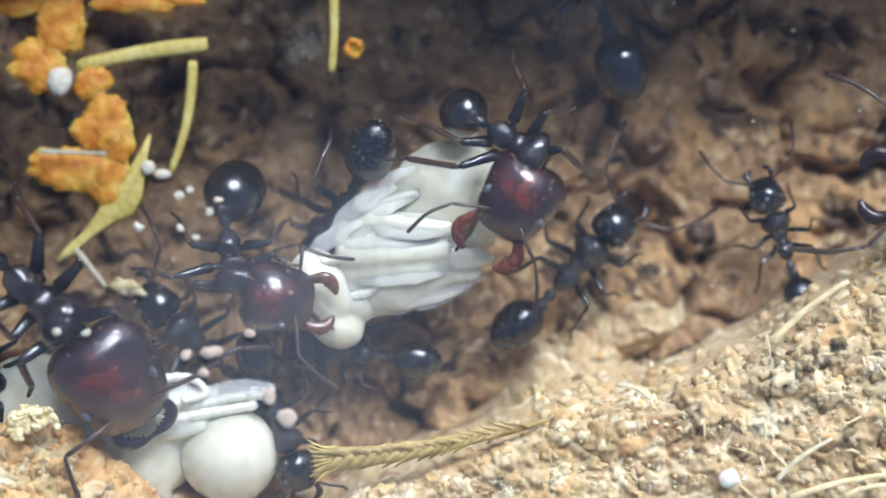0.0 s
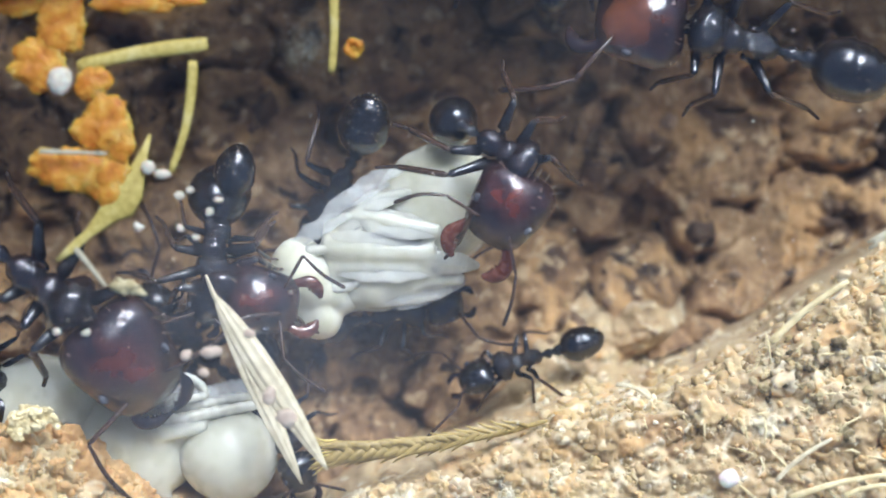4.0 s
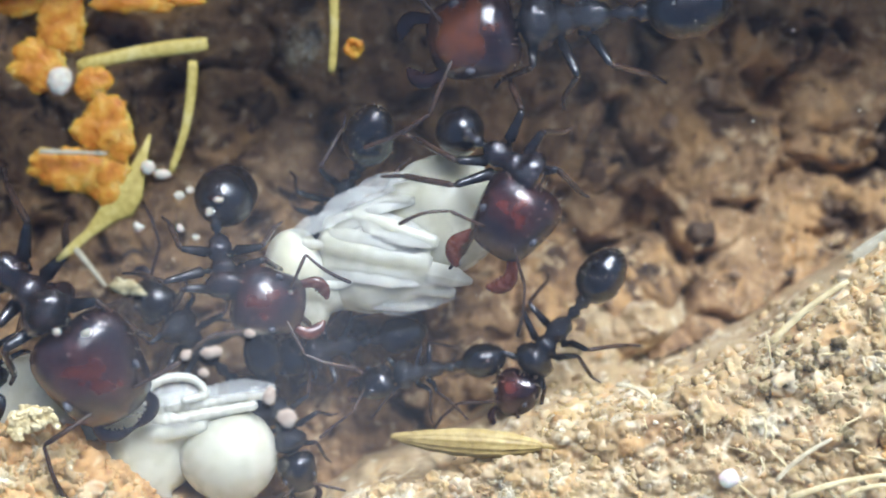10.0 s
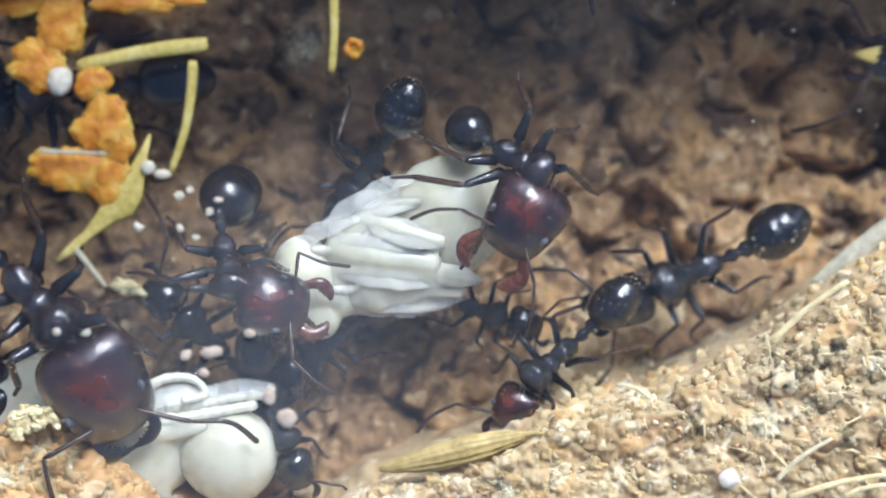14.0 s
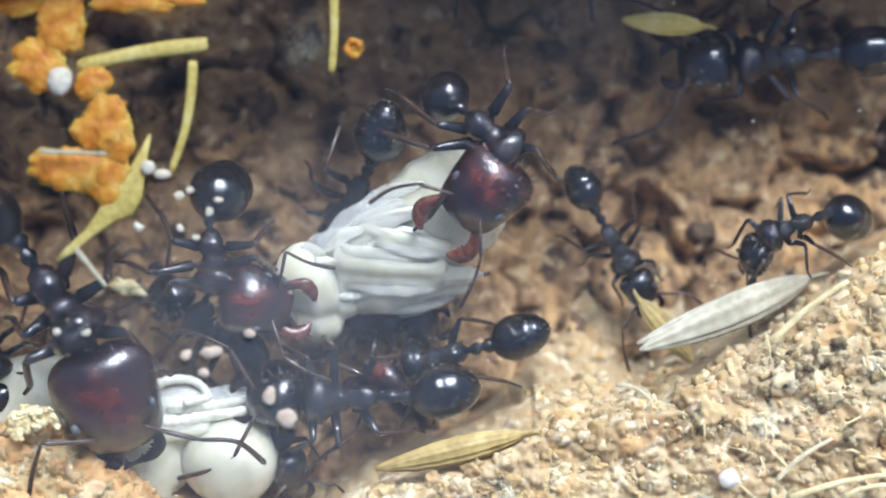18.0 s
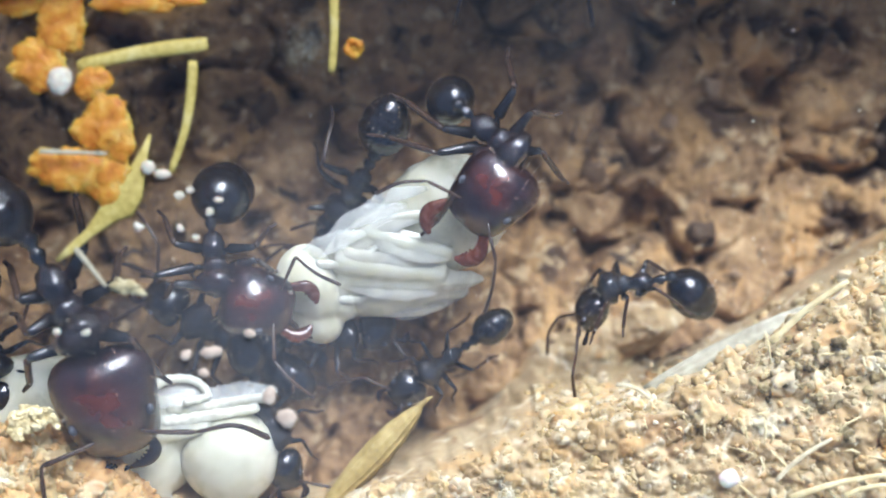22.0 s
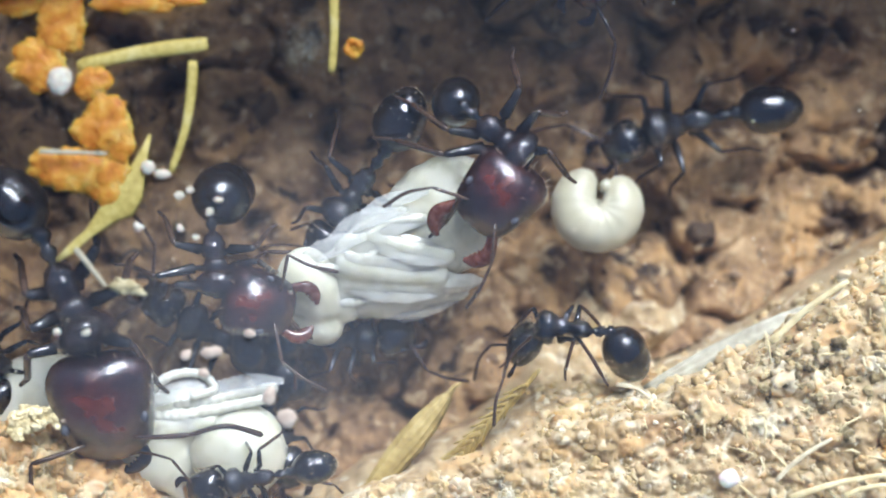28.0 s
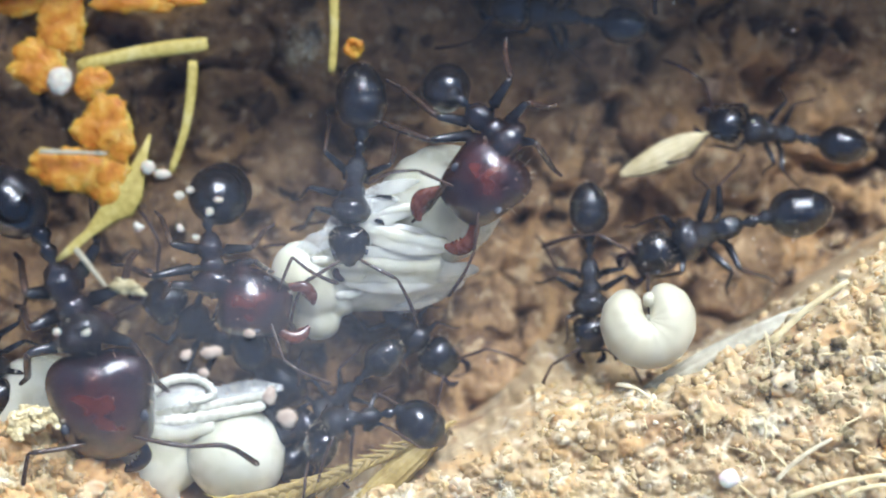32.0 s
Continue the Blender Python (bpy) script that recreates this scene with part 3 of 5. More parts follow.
def curled_larva():
    root = new("ant_larva")
    bm = bmesh.new()
    path, radii = [], []
    for i in range(41):
        u = i / 40
        a = radians(100 + 338 * u)
        path.append((0.93 * math.cos(a), 0.93 * math.sin(a), 0.12 * math.sin(u * 3)))
        r = 1.14 * max(0.0, 1 - abs(2 * u - 1) ** 5) ** 0.5 * (0.88 + 0.12 * math.sin(math.pi * u))
        radii.append(max(0.08, r * (1 + 0.018 * math.cos(26 * math.pi * u))))
    tube(bm, path, radii, 22, 0.9)
    part("body", bm, M_LARVA, root)
    bm = bmesh.new()
    blob(bm, (0.2, 0.8, 0.3), (0.3, 0.34, 0.3), 0.05, 1, 2)
    part("head", bm, M_LARVA, root, "small cream head tucked in the curl")
    return tagged(root, "plump cream larva curled into a ball, carried in jaws", "larva", "ant brood")


PUPA_MID = central_pupa()
PUPA_LOW = lower_pupa()
LARVA = curled_larva()


# ---- soil crumbs, straws and grit on the glass ----
def crumb(x, y, z, sx, sy, sz, material, label, category="crumb", name="soil_crumb", rough=0.35, freq=0.9, sub=4, turn=0):
    bm = bmesh.new()
    blob(bm, (0, 0, 0), (sx, sy, sz), rough, freq, sub)
    low = min(v.co.z for v in bm.verts)
    ob = part(name, bm, material, at=put(x, y, z - low, 0, 0, turn))
    return tagged(ob, label, category, "crumbs on the glass")


def straw(p, q, width, material, label, name="straw", bend=0.0, flat=0.45, taper=0.75, ribs=7, blunt=0.8):
    """A stalk fragment from p to q, ribbed lengthwise, a little bent and uneven."""
    p, q = Vector(p), Vector(q)
    d = q - p
    n = 14
    bm = bmesh.new()
    rings = []
    seg = 14
    for i in range(n + 1):
        u = i / n
        x = d.length * u
        r = width / 2 * (1 - (1 - taper) * u) * (1 + 0.10 * noise.noise(Vector((x * 0.9, p.x, p.y))))
        if i in (0, n):
            r *= blunt
        y = bend * math.sin(math.pi * u) + 0.06 * width * noise.noise(Vector((x * 0.7, p.y, 3)))
        ring = []
        for k in range(seg):
            a = 2 * math.pi * k / seg
            rr = r * (1 + 0.07 * math.cos(ribs * a))
            ring.append(bm.verts.new((x + 0.12 * width * noise.noise(Vector((k * 1.7, i * 0.1, p.x))) * (i in (0, n)), y + rr * math.cos(a), flat * rr * math.sin(a) + flat * width / 2)))
        rings.append(ring)
    for a, b in zip(rings, rings[1:]):
        for k in range(seg):
            bm.faces.new((a[k], a[(k + 1) % seg], b[(k + 1) % seg], b[k]))
    bm.faces.new(rings[0])
    bm.faces.new(rings[-1])
    tilt = -math.degrees(math.atan2(d.z, math.hypot(d.x, d.y)))
    ob = part(name, bm, material, at=put(p.x, p.y, p.z, 0, tilt, math.degrees(math.atan2(d.y, d.x))))
    return tagged(ob, label, "straw", "straw bits")


TOP = 12.02
ORANGE = "lumpy orange soil crumb on the glass"
for x, y, z, sx, sy, turn in ((-15.09, 9.00, 12.5, 1.0, 1.15, 20), (-15.98, 7.34, 12.5, 1.05, 1.05, 40), (-13.82, 6.65, 12.5, 0.62, 0.72, 0), (-13.35, 4.89, 12.5, 1.05, 1.15, 30),
                              (-12.86, 4.15, 12.5, 0.6, 0.65, 80), (-14.87, 3.26, 12.5, 1.45, 0.8, -8), (-13.37, 2.75, 12.5, 1.0, 0.85, 30), (-16.72, 9.67, 12.5, 1.0, 0.42, 8), (-12.37, 9.73, 12.5, 1.6, 0.36, -3), (-10.36, 9.80, 12.5, 0.8, 0.2, 0)):
    crumb(x, y, TOP, sx * 1.06, sy * 1.06, 0.22, M_ORANGE, ORANGE, turn=turn, rough=0.42, freq=1.25, sub=5)
crumb(-15.09, 6.67, 12.5, 0.5, 0.52, 0.4, M_WHITE, "rounded glassy white sand grain on the glass", "grain", "sand_grain", 0.22, 1.6, 4)
STRAW_LABEL = "yellow straw fragment lying on the glass"
straw((-14.47, 7.24, 12.1), (-9.32, 8.13, 12.1), 0.52, M_STRAW, STRAW_LABEL, bend=0.1, taper=1.15)
straw((-9.92, 7.46, 12.1), (-10.77, 3.05, 12.1), 0.42, M_STRAW, STRAW_LABEL, bend=0.22, taper=0.7)
bm = bmesh.new()
tube(bm, [(0, 0, 0.15), (-0.25, -0.75, 0.17), (-0.55, -1.6, 0.2), (-0.85, -2.2, 0.22), (-1.2, -2.75, 0.22), (-1.6, -3.1, 0.2), (-2.4, -3.9, 0.15), (-3.2, -4.6, 0.12), (-3.7, -5.0, 0.1)],
     [0.06, 0.18, 0.38, 0.65, 0.72, 0.46, 0.2, 0.18, 0.08], 12, 0.2)
flake = part("straw_flake", bm, M_STRAW, at=put(-11.61, 4.55, 12.02))
tagged(flake, "yellow leafy straw flake lying on the glass", "straw", "straw bits")
straw((-14.58, 0.02, 12.1), (-13.35, -1.50, 12.1), 0.26, M_PALE, "thin pale straw fragment lying on the glass", taper=0.6)
straw((-4.44, 11.22, 12.1), (-4.41, 7.01, 12.1), 0.4, M_STRAW, STRAW_LABEL, bend=0.12, taper=0.75)
straw((-15.88, 3.85, 12.9), (-13.19, 3.75, 13.1), 0.22, M_PALE, "thin pale straw fragment lying on a crumb", taper=0.5)
bm = bmesh.new()
blob(bm, (0.2, 0, 0.12), (0.72, 0.3, 0.14), 0.8, 2.6, 4, Euler((0, 0, -0.4)).to_matrix())
tagged(part("husk_flake", bm, M_CREAM, at=put(-12.75, -1.55, 12.06)), "pale husk flake on the glass", "flake", "crumbs on the glass")
crumb(-11.67, 3.20, 12.3, 0.3, 0.28, 0.12, M_WHITE, "white grit speck on the glass", "grit", "grit_speck", 0.3, 1.2, 2)
crumb(-11.05, 2.97, 12.3, 0.38, 0.22, 0.12, M_WHITE, "white grit speck on the glass", "grit", "grit_speck", 0.3, 1.2, 2)
for x, y, z, r in ((-10.50, 2.13, 12.2, 0.27), (-10.05, 2.35, 12.2, 0.24), (-8.91, 1.95, 12.2, 0.26), (-9.27, 1.45, 12.2, 0.22), (-10.43, 0.81, 12.2, 0.24), (-9.83, 0.45, 12.2, 0.22), (-12.06, 0.87, 12.2, 0.33), (-15.31, -3.29, 12.2, 0.22), (-14.14, -3.33, 12.2, 0.26)):
    crumb(x, y, TOP, r * 0.66, r * 0.6, r * 0.25, M_WHITE, "white grit speck on the glass", "grit", "grit_speck", 0.55, 4.0, 3, x * 40)
for x, y, z, r, w in ((-10.18, -4.18, 10, 0.3, 0.28), (-9.22, -4.08, 10, 0.55, 0.34), (-9.45, -4.91, 10, 0.26, 0.24), (-6.89, -5.82, 10, 0.36, 0.45), (-6.14, -6.71, 10, 0.48, 0.45), (-7.67, -3.35, 10, 0.28, 0.2)):
    crumb(x, y, TOP, r * 0.8, w * 0.8, 0.12, M_PEACH, "pale peach grit speck on the glass", "grit", "grit_speck", 0.4, 3.0, 3)
bm = bmesh.new()
ring = [(0.27 * math.cos(a), 0.29 * math.sin(a), 0.2 + 0.05 * math.sin(2 * a)) for a in (2 * math.pi * k / 20 for k in range(21))]
tube(bm, ring, [0.13 + 0.03 * math.sin(k * 1.3) for k in range(21)], 10, 0.9)
blob(bm, (0, 0, 0.1), (0.24, 0.26, 0.06), 0.1, 2, 2)
seed_ring = part("seed_case", bm, M_ORANGE, at=put(-3.54, 7.96, 12.02))
tagged(seed_ring, "small ring-shaped amber seed case on the glass", "seed case", "crumbs on the glass")

specks = []
for i in range(120):
    specks.append((random.uniform(-18, 18), random.uniform(-10.5, 10.5), TOP + 0.02, 0.015 + 0.05 * random.random() ** 3))
for i in range(70):
    specks.append((random.gauss(13.3, 1.3), random.gauss(-0.2, 1.2), TOP + 0.02, 0.015 + 0.035 * random.random() ** 2))
pebbles("glass_dust", specks, M_WHITE, "fine white dust specks on the glass", "dust")
specks = [(random.gauss(-5.5, 0.55), random.gauss(8.0, 0.42), TOP + 0.01, 0.01 + 0.013 * random.random()) for i in range(520)]
pebbles("mould_patch", specks, M_WHITE, "grey fuzzy mould patch on the glass", "mould")

bm = bmesh.new()
for dx, dy, r in ((-0.75, 0.1, 0.3), (-0.35, 0.35, 0.32), (0.1, 0.3, 0.36), (0.5, 0.4, 0.26), (0.8, 0.1, 0.22), (0.2, -0.1, 0.3), (-0.4, -0.2, 0.34), (-0.85, -0.35, 0.24), (0.95, -0.2, 0.16), (-0.6, -0.6, 0.2)):
    blob(bm, (dx, dy, random.uniform(-0.1, 0.1)), (r, r * 0.9, r * 0.7), 0.6, 5.0, 4)
tagged(part("husk_clump", bm, M_CREAM, at=put(-16.63, -7.00, 8.9)), "pale yellow husk clump on the soil mound", "clump")
fibres = bmesh.new()
for i in range(55):
    x, y = random.uniform(8, 18.5), random.uniform(-10.3, -2)
    if bank_height(x, y) > 7:
        a, l, z = random.uniform(0, 6.3), random.uniform(0.4, 1.5), min(9.75, bank_relief(x, y) + 0.15)
        p = Vector((x, y, z))
        q = p + Vector((l * math.cos(a), l * math.sin(a), random.uniform(-0.2, 0.1)))
        tube(fibres, [p, (p + q) / 2 + Vector((random.uniform(-0.15, 0.15), random.uniform(-0.15, 0.15), 0.1)), q], [0.03, 0.06, 0.02], 5)
tagged(part("plant_fibres", fibres, M_CREAM), "pale plant fibres scattered over the sand bank", "fibres", kind="stuff")
# straw and grains bedded in the sand bank
for p, q, w in (((13.45, -3.85, 7.6), (16.6, -1.30, 8.0), 0.3), ((14.01, -10.07, 9.4), (18.11, -9.09, 9.6), 0.26), ((13.43, -9.37, 9.5), (15.71, -7.65, 9.6), 0.2),
                ((7.19, -5.61, 6.6), (8.58, -6.19, 6.9), 0.2), ((16.17, -9.98, 9.6), (18.4, -9.51, 9.6), 0.22)):
    straw(p, q, w, M_CREAM if w > 0.21 else M_PALE, "pale straw fragment bedded in the sand bank", bend=0.15)
bm = bmesh.new()
blob(bm, (0, 0, 0), (0.44, 0.38, 0.34), 0.25, 1.2, 4)
tagged(part("sand_grain", bm, M_PEARL, at=put(11.57, -9.27, 9.3)), "round pearly white sand grain in the bank", "grain")


# ---- seed husks ----
def husk(length, width, material, label, ribs=9, gape=0.0, scales=0.0, awn=0.0, thick=0.45):
    """A grass floret: two ribbed boat-shaped scales, a seed between them and a short stalk. It lies along x from 0."""
    root = new("seed_husk")
    for side, nm in ((1, "outer_scale"), (-1, "inner_scale")):
        bm = bmesh.new()
        rings = []
        n, seg = 22, 36
        for i in range(n + 1):
            u = i / n
            w = width / 2 * max(0.03, math.sin(math.pi * u ** 0.85)) ** 0.7 * (1 if side > 0 else 0.8)
            ring = []
            for k in range(seg):
                a = 2 * math.pi * k / seg
                r = w * (1 + 0.16 * math.cos(ribs * a) + scales * abs(math.sin(u * 16 * math.pi + (k % 2))))
                ring.append(bm.verts.new((length * u, side * gape * width * u + r * math.cos(a), thick * r * math.sin(a) * 0.8 + side * 0.12 * w)))
            rings.append(ring)
        for a, b in zip(rings, rings[1:]):
            for k in range(seg):
                bm.faces.new((a[k], a[(k + 1) % seg], b[(k + 1) % seg], b[k]))
        bm.faces.new(rings[0])
        bm.faces.new(rings[-1])
        part(nm, bm, material, root)
    bm = bmesh.new()
    limb(bm, [(-0.5 - awn, 0.1, 0), (-0.2, 0, 0), (0.3, 0, 0)], 0.05, 0.14, 8, 0.8, 5)
    part("stalk", bm, material, root)
    return tagged(root, label, "husk", "seed husks")


def spikelet():
    """A narrow ear: a bent stalk with overlapping pointed scales in two rows, fatter and bristly at its far end."""
    root = new("seed_husk")
    bm = bmesh.new()
    limb(bm, [(-0.3, 0, 0), (2.0, 0.25, 0), (5.0, 0.2, 0), (8.6, 0, 0)], 0.1, 0.22, 8, 0.8, 8)
    part("stalk", bm, M_HUSK, root)
    for i in range(34):
        u = (i + 1) / 34
        side = 1 if i % 2 else -1
        w = 0.09 + 0.19 * u
        c = Vector((0.8 + 8.0 * u, 0.25 * math.sin(math.pi * u) + side * 0.17 * (0.3 + u), random.uniform(0, 0.12)))
        bm = bmesh.new()
        limb(bm, [(-0.55, -side * 0.1, 0), (-0.15, side * 0.05, 0.1), (0.3, side * 0.1, 0.05), (0.6 + 0.4 * u, side * 0.2, 0)], w, 0.03, 8, 0.7, 5, 0.12, 8)
        part("scale", bm, M_HUSK, root, at=put(*c, 0, 0, side * random.uniform(0, 16)))
    for i in range(9):
        bm = bmesh.new()
        limb(bm, [(0, 0, 0), (0.6, 0.02 * i - 0.08, 0.02), (1.2, 0.12 * i - 0.5, 0)], 0.06, 0.015, 6, 1, 4)
        part("bristle", bm, M_STRAW, root, at=put(8.4, 0.11 * i - 0.45, 0.05))
    return tagged(root, "golden scaly grass spikelet lying at the sand bank", "husk", "seed husks")


HUSK_PALE = husk(8.4, 0.95, M_PALE, "pale split grass husk dragged along by an ant", 7, 0.62, 0, 0.4)
HUSK_RIBBED = spikelet()
HUSK_GREEN = husk(6.4, 1.0, M_HUSK, "olive ribbed seed husk moved about by workers", 11, 0.05, 0.12)
HUSK_MID = husk(3.6, 0.9, M_HUSK, "short golden husk pulled under the pupa", 9, 0.06, 0.03)
HUSK_LONG = husk(9.4, 1.4, M_GREY, "long pale husk carried in and dropped on the bank", 7, 0.1, 0, 0.5)
HUSK_SMALL = husk(3.6, 0.9, M_STRAW, "small yellow husk carried in an ant's jaws", 7, 0.06)
HUSK_FORE = husk(3.6, 0.95, M_HUSK, "narrow olive-yellow husk carried in jaws", 9, 0.05, 0.03)
HUSK_BROAD = husk(4.0, 1.1, M_CREAM, "broad pale yellow husk carried in an ant's jaws", 11, 0.06)


# ---- ants ----
def hairs(bm_points, length, thick=0.012):
    """Short stiff bristles standing on the given points and normals."""
    bm = bmesh.new()
    for p, n in bm_points:
        d = (n + Vector((random.uniform(-0.4, 0.4), random.uniform(-0.4, 0.4), random.uniform(-0.4, 0.4)))).normalized()
        s = d.orthogonal().normalized()
        t = d.cross(s)
        l = length * random.uniform(0.6, 1.1)
        base = [bm.verts.new(p - d * 0.03 + thick * (math.cos(a) * s + math.sin(a) * t)) for a in (0, 2.09, 4.19)]
        tip = bm.verts.new(p + d * l)
        for k in range(3):
            bm.faces.new((base[k], base[(k + 1) % 3], tip))
        bm.faces.new(base[::-1])
    return bm


def pick(bm, n, test):
    bm.normal_update()
    vs = [v for v in bm.verts if test(v.co)]
    random.shuffle(vs)
    return [(v.co.copy(), v.normal.copy()) for v in vs[:n]]


def head_mesh(w, l, h, taper=0.4):
    """A squarish head with a notched back and a narrower face, along x from 0 to l."""
    bm = bmesh.new()
    n, seg = 20, 28
    rings = []
    for i in range(n + 1):
        u = -math.cos(math.pi * i / n)
        back = max(0.0, 1 - max(0.0, -u) ** 4.5) ** 0.5
        front = max(0.0, 1 - max(0.0, u) ** 6) ** 0.4
        ww = back * front * (1 - taper * smooth_step(-0.6, 1.4, u))
        hh = (1 - abs(u) ** 2.4) ** 0.5 * (1 - 0.2 * max(0, u))
        ww, hh = max(0.03, ww), max(0.03, hh)
        ring = []
        for k in range(seg):
            a = 2 * math.pi * k / seg
            cy, cz = math.cos(a), math.sin(a)
            cy = math.copysign(abs(cy) ** 0.85, cy)
            cz = math.copysign(abs(cz) ** 0.85, cz)
            y, z = w / 2 * ww * cy, h / 2 * hh * cz
            x = l / 2 * (1 + u)
            x += 0.045 * l * math.exp(-(y / (0.2 * w)) ** 2) * max(0, -u) ** 2
            z += 0.03 * h * math.cos(y / w * 9) * (z > 0)
            if z > 0 and 0.1 < u < 0.95:
                z -= 0.06 * h * math.exp(-((abs(y) - 0.17 * w) / (0.06 * w)) ** 2) * smooth_step(0.1, 0.5, u)
            ring.append(bm.verts.new((x, y, z)))
        rings.append(ring)
    for a, b in zip(rings, rings[1:]):
        for k in range(seg):
            bm.faces.new((a[k], a[(k + 1) % seg], b[(k + 1) % seg], b[k]))
    bm.faces.new(rings[0])
    bm.faces.new(rings[-1])
    return bm


FEET = ((1.9, 1.35), (0.15, 2.0), (-2.1, 1.7))


def ant(label, s, head=(1.6, 1.62, 1.2), head_turn=(0, -12), gaster_turn=(0, 0), gaster=1.0, face=M_BLACK, jaws=0.5, feet=None, seed=1, scape=(62, 62), flagellum=(25, 25), stand=1.15, hairy=60, spread=4, stout=1.0, jaw_at=0.93, neck=M_BODY, chest=1.0, jaw_gap=0.29, jaw=M_DARKJAW, jaw_fat=0.8, hook=1.0, name="ant"):
    """A worker ant facing x. s: half the length of the mid-body in mm; head: width, length, height in mm."""
    random.seed(seed)
    root = new(name)
    # mid-body: three humps, arched
    bm = bmesh.new()
    xs = (-1.15, -1.08, -0.95, -0.75, -0.55, -0.38, -0.27, -0.2, -0.1, 0.03, 0.12, 0.18, 0.26, 0.4, 0.58, 0.76, 0.9, 1.0, 1.05, 1.15)
    rs = (0.06, 0.18, 0.28, 0.33, 0.32, 0.27, 0.22, 0.25, 0.32, 0.34, 0.31, 0.32, 0.44, 0.57, 0.63, 0.59, 0.45, 0.27, 0.18, 0.15)
    zs = (-0.1, -0.06, 0, 0.05, 0.06, 0.05, 0.02, 0.05, 0.1, 0.13, 0.11, 0.1, 0.12, 0.12, 0.08, 0.03, 0, -0.02, -0.03, -0.03)
    fine = [xs[0] + (xs[-1] - xs[0]) * i / 60 for i in range(61)]
    tube(bm, [(x * s, 0, s * float(np.interp(x, xs, zs))) for x in fine], [float(np.interp(x, xs, rs)) * s * 1.1 * chest for x in fine], 32, 0.95)
    for v in bm.verts:
        d = Vector((0, v.co.y, v.co.z)).normalized()
        rib = math.sin(v.co.x / s * 38 + 2.5 * noise.noise(v.co * (4 / s)))
        v.co += d * s * (0.06 * noise.fractal(v.co * (4.2 / s), 0.7, 2.0, 4) + 0.006 * rib)
    tuft = pick(bm, 14, lambda c: c.z > 0.2 * s)
    part("thorax", bm, neck, root)
    # waist: two knots
    bm = bmesh.new()
    xs = (-1.05, -1.2, -1.35, -1.48, -1.6, -1.68, -1.8, -1.95, -2.05)
    rs = (0.12, 0.11, 0.2, 0.22, 0.13, 0.16, 0.26, 0.24, 0.12)
    tube(bm, [(x * s, 0, s * 0.02 * math.sin(i * 2)) for i, x in enumerate(xs)], [r * s for r in rs], 14, 1.05)
    part("waist", bm, M_BODY, root)
    # gaster with faint rings
    bm = bmesh.new()
    path, radii = bulge(0.08 * s, -1.95 * s * gaster, 0.78 * s * gaster, 40, 0.52, 0, 0, -0.08)
    cuts = (0, 19, 26, 32, 36, 41)
    for k, (lo, hi) in enumerate(zip(cuts, cuts[1:])):
        for i in range(lo, hi):
            radii[i] *= (1.0 - 0.012 * k) * (1 - 0.045 * (1 - (i - lo + 1) / (hi - lo)) * (k > 0))
    tube(bm, path, radii, 24, 0.95)
    ghair = pick(bm, hairy, lambda c: c.x < -0.6 * s)
    turn = put(-2.0 * s, 0, 0, 0, gaster_turn[1], gaster_turn[0])
    g = part("gaster", bm, M_BLACK, root, at=turn)
    part("bristles", hairs(ghair, 0.3 * s, 0.02), M_HAIR, g)
    # head with jaws, eyes and antennae
    w, l, h = head
    bm = head_mesh(w, l, h, 0.27 if w > 2.5 else 0.3)
    hhair = pick(bm, hairy, lambda c: c.x < 0.35 * l or abs(c.y) > 0.4 * w)
    hm = put(1.02 * s, 0, 0.04 * s, 0, -head_turn[1], head_turn[0])
    hd = part("head", bm, face, root, at=hm)
    part("bristles", hairs(hhair, 0.2 * s + 0.05 * w, 0.015), M_HAIR, hd)
    for side in (1, -1):
        bm = bmesh.new()
        blob(bm, (0, 0, 0), (0.045 * w + 0.055, 0.03 * w + 0.03, 0.045 * w + 0.05), 0, 1, 2)
        part("eye", bm, M_EYE, hd, at=put(0.6 * l, side * 0.36 * w, 0.3 * h, side * -30, 0, side * -12))
        bm = bmesh.new()
        j = jaws * l * 0.66
        way = spline([(-0.2 * j, side * -0.06 * j, 0), (0.22 * j, side * 0.08 * j, 0.02 * j), (0.6 * j, side * 0.1 * j, 0), (0.9 * j, side * -0.14 * hook * j, -0.04 * j), (1.0 * j, side * -0.5 * hook * j, -0.08 * j)], 6)
        wide = (0.26, 0.22, 0.24, 0.3, 0.32, 0.28, 0.2, 0.09)
        size = []
        for i in range(len(way)):
            u = i / (len(way) - 1) * 7
            q = min(6, int(u))
            size.append(j * jaw_fat * (wide[q] + (wide[q + 1] - wide[q]) * (u - q)))
        tube(bm, way, size, 14, 0.62)
        for k in range(4):
            i = int((0.62 + 0.09 * k) * (len(way) - 1))
            d = (way[i + 1] - way[i - 1]).normalized()
            inward = Vector((d.y * side, -d.x * side, 0))
            tube(bm, [way[i] + inward * size[i] * 0.7, way[i] + inward * (size[i] + 0.07 * j)], [0.07 * j, 0.02 * j], 6)
        part("mandible", bm, jaw, hd, at=put(jaw_at * l, side * jaw_gap * w, 0.02 * h, 0, 0, side * spread))
        bm = bmesh.new()
        a = radians(scape[0 if side > 0 else 1]) * side
        f = radians(flagellum[0 if side > 0 else 1]) * side
        e = Vector((1.35 * s * math.cos(a), 1.35 * s * math.sin(a), 0.25 * s))
        m = e + Vector((0.9 * s * math.cos(f), 0.9 * s * math.sin(f), 0.02 * s))
        t = m + Vector((0.95 * s * math.cos(f * 0.5), 0.95 * s * math.sin(f * 0.5), -0.3 * s))
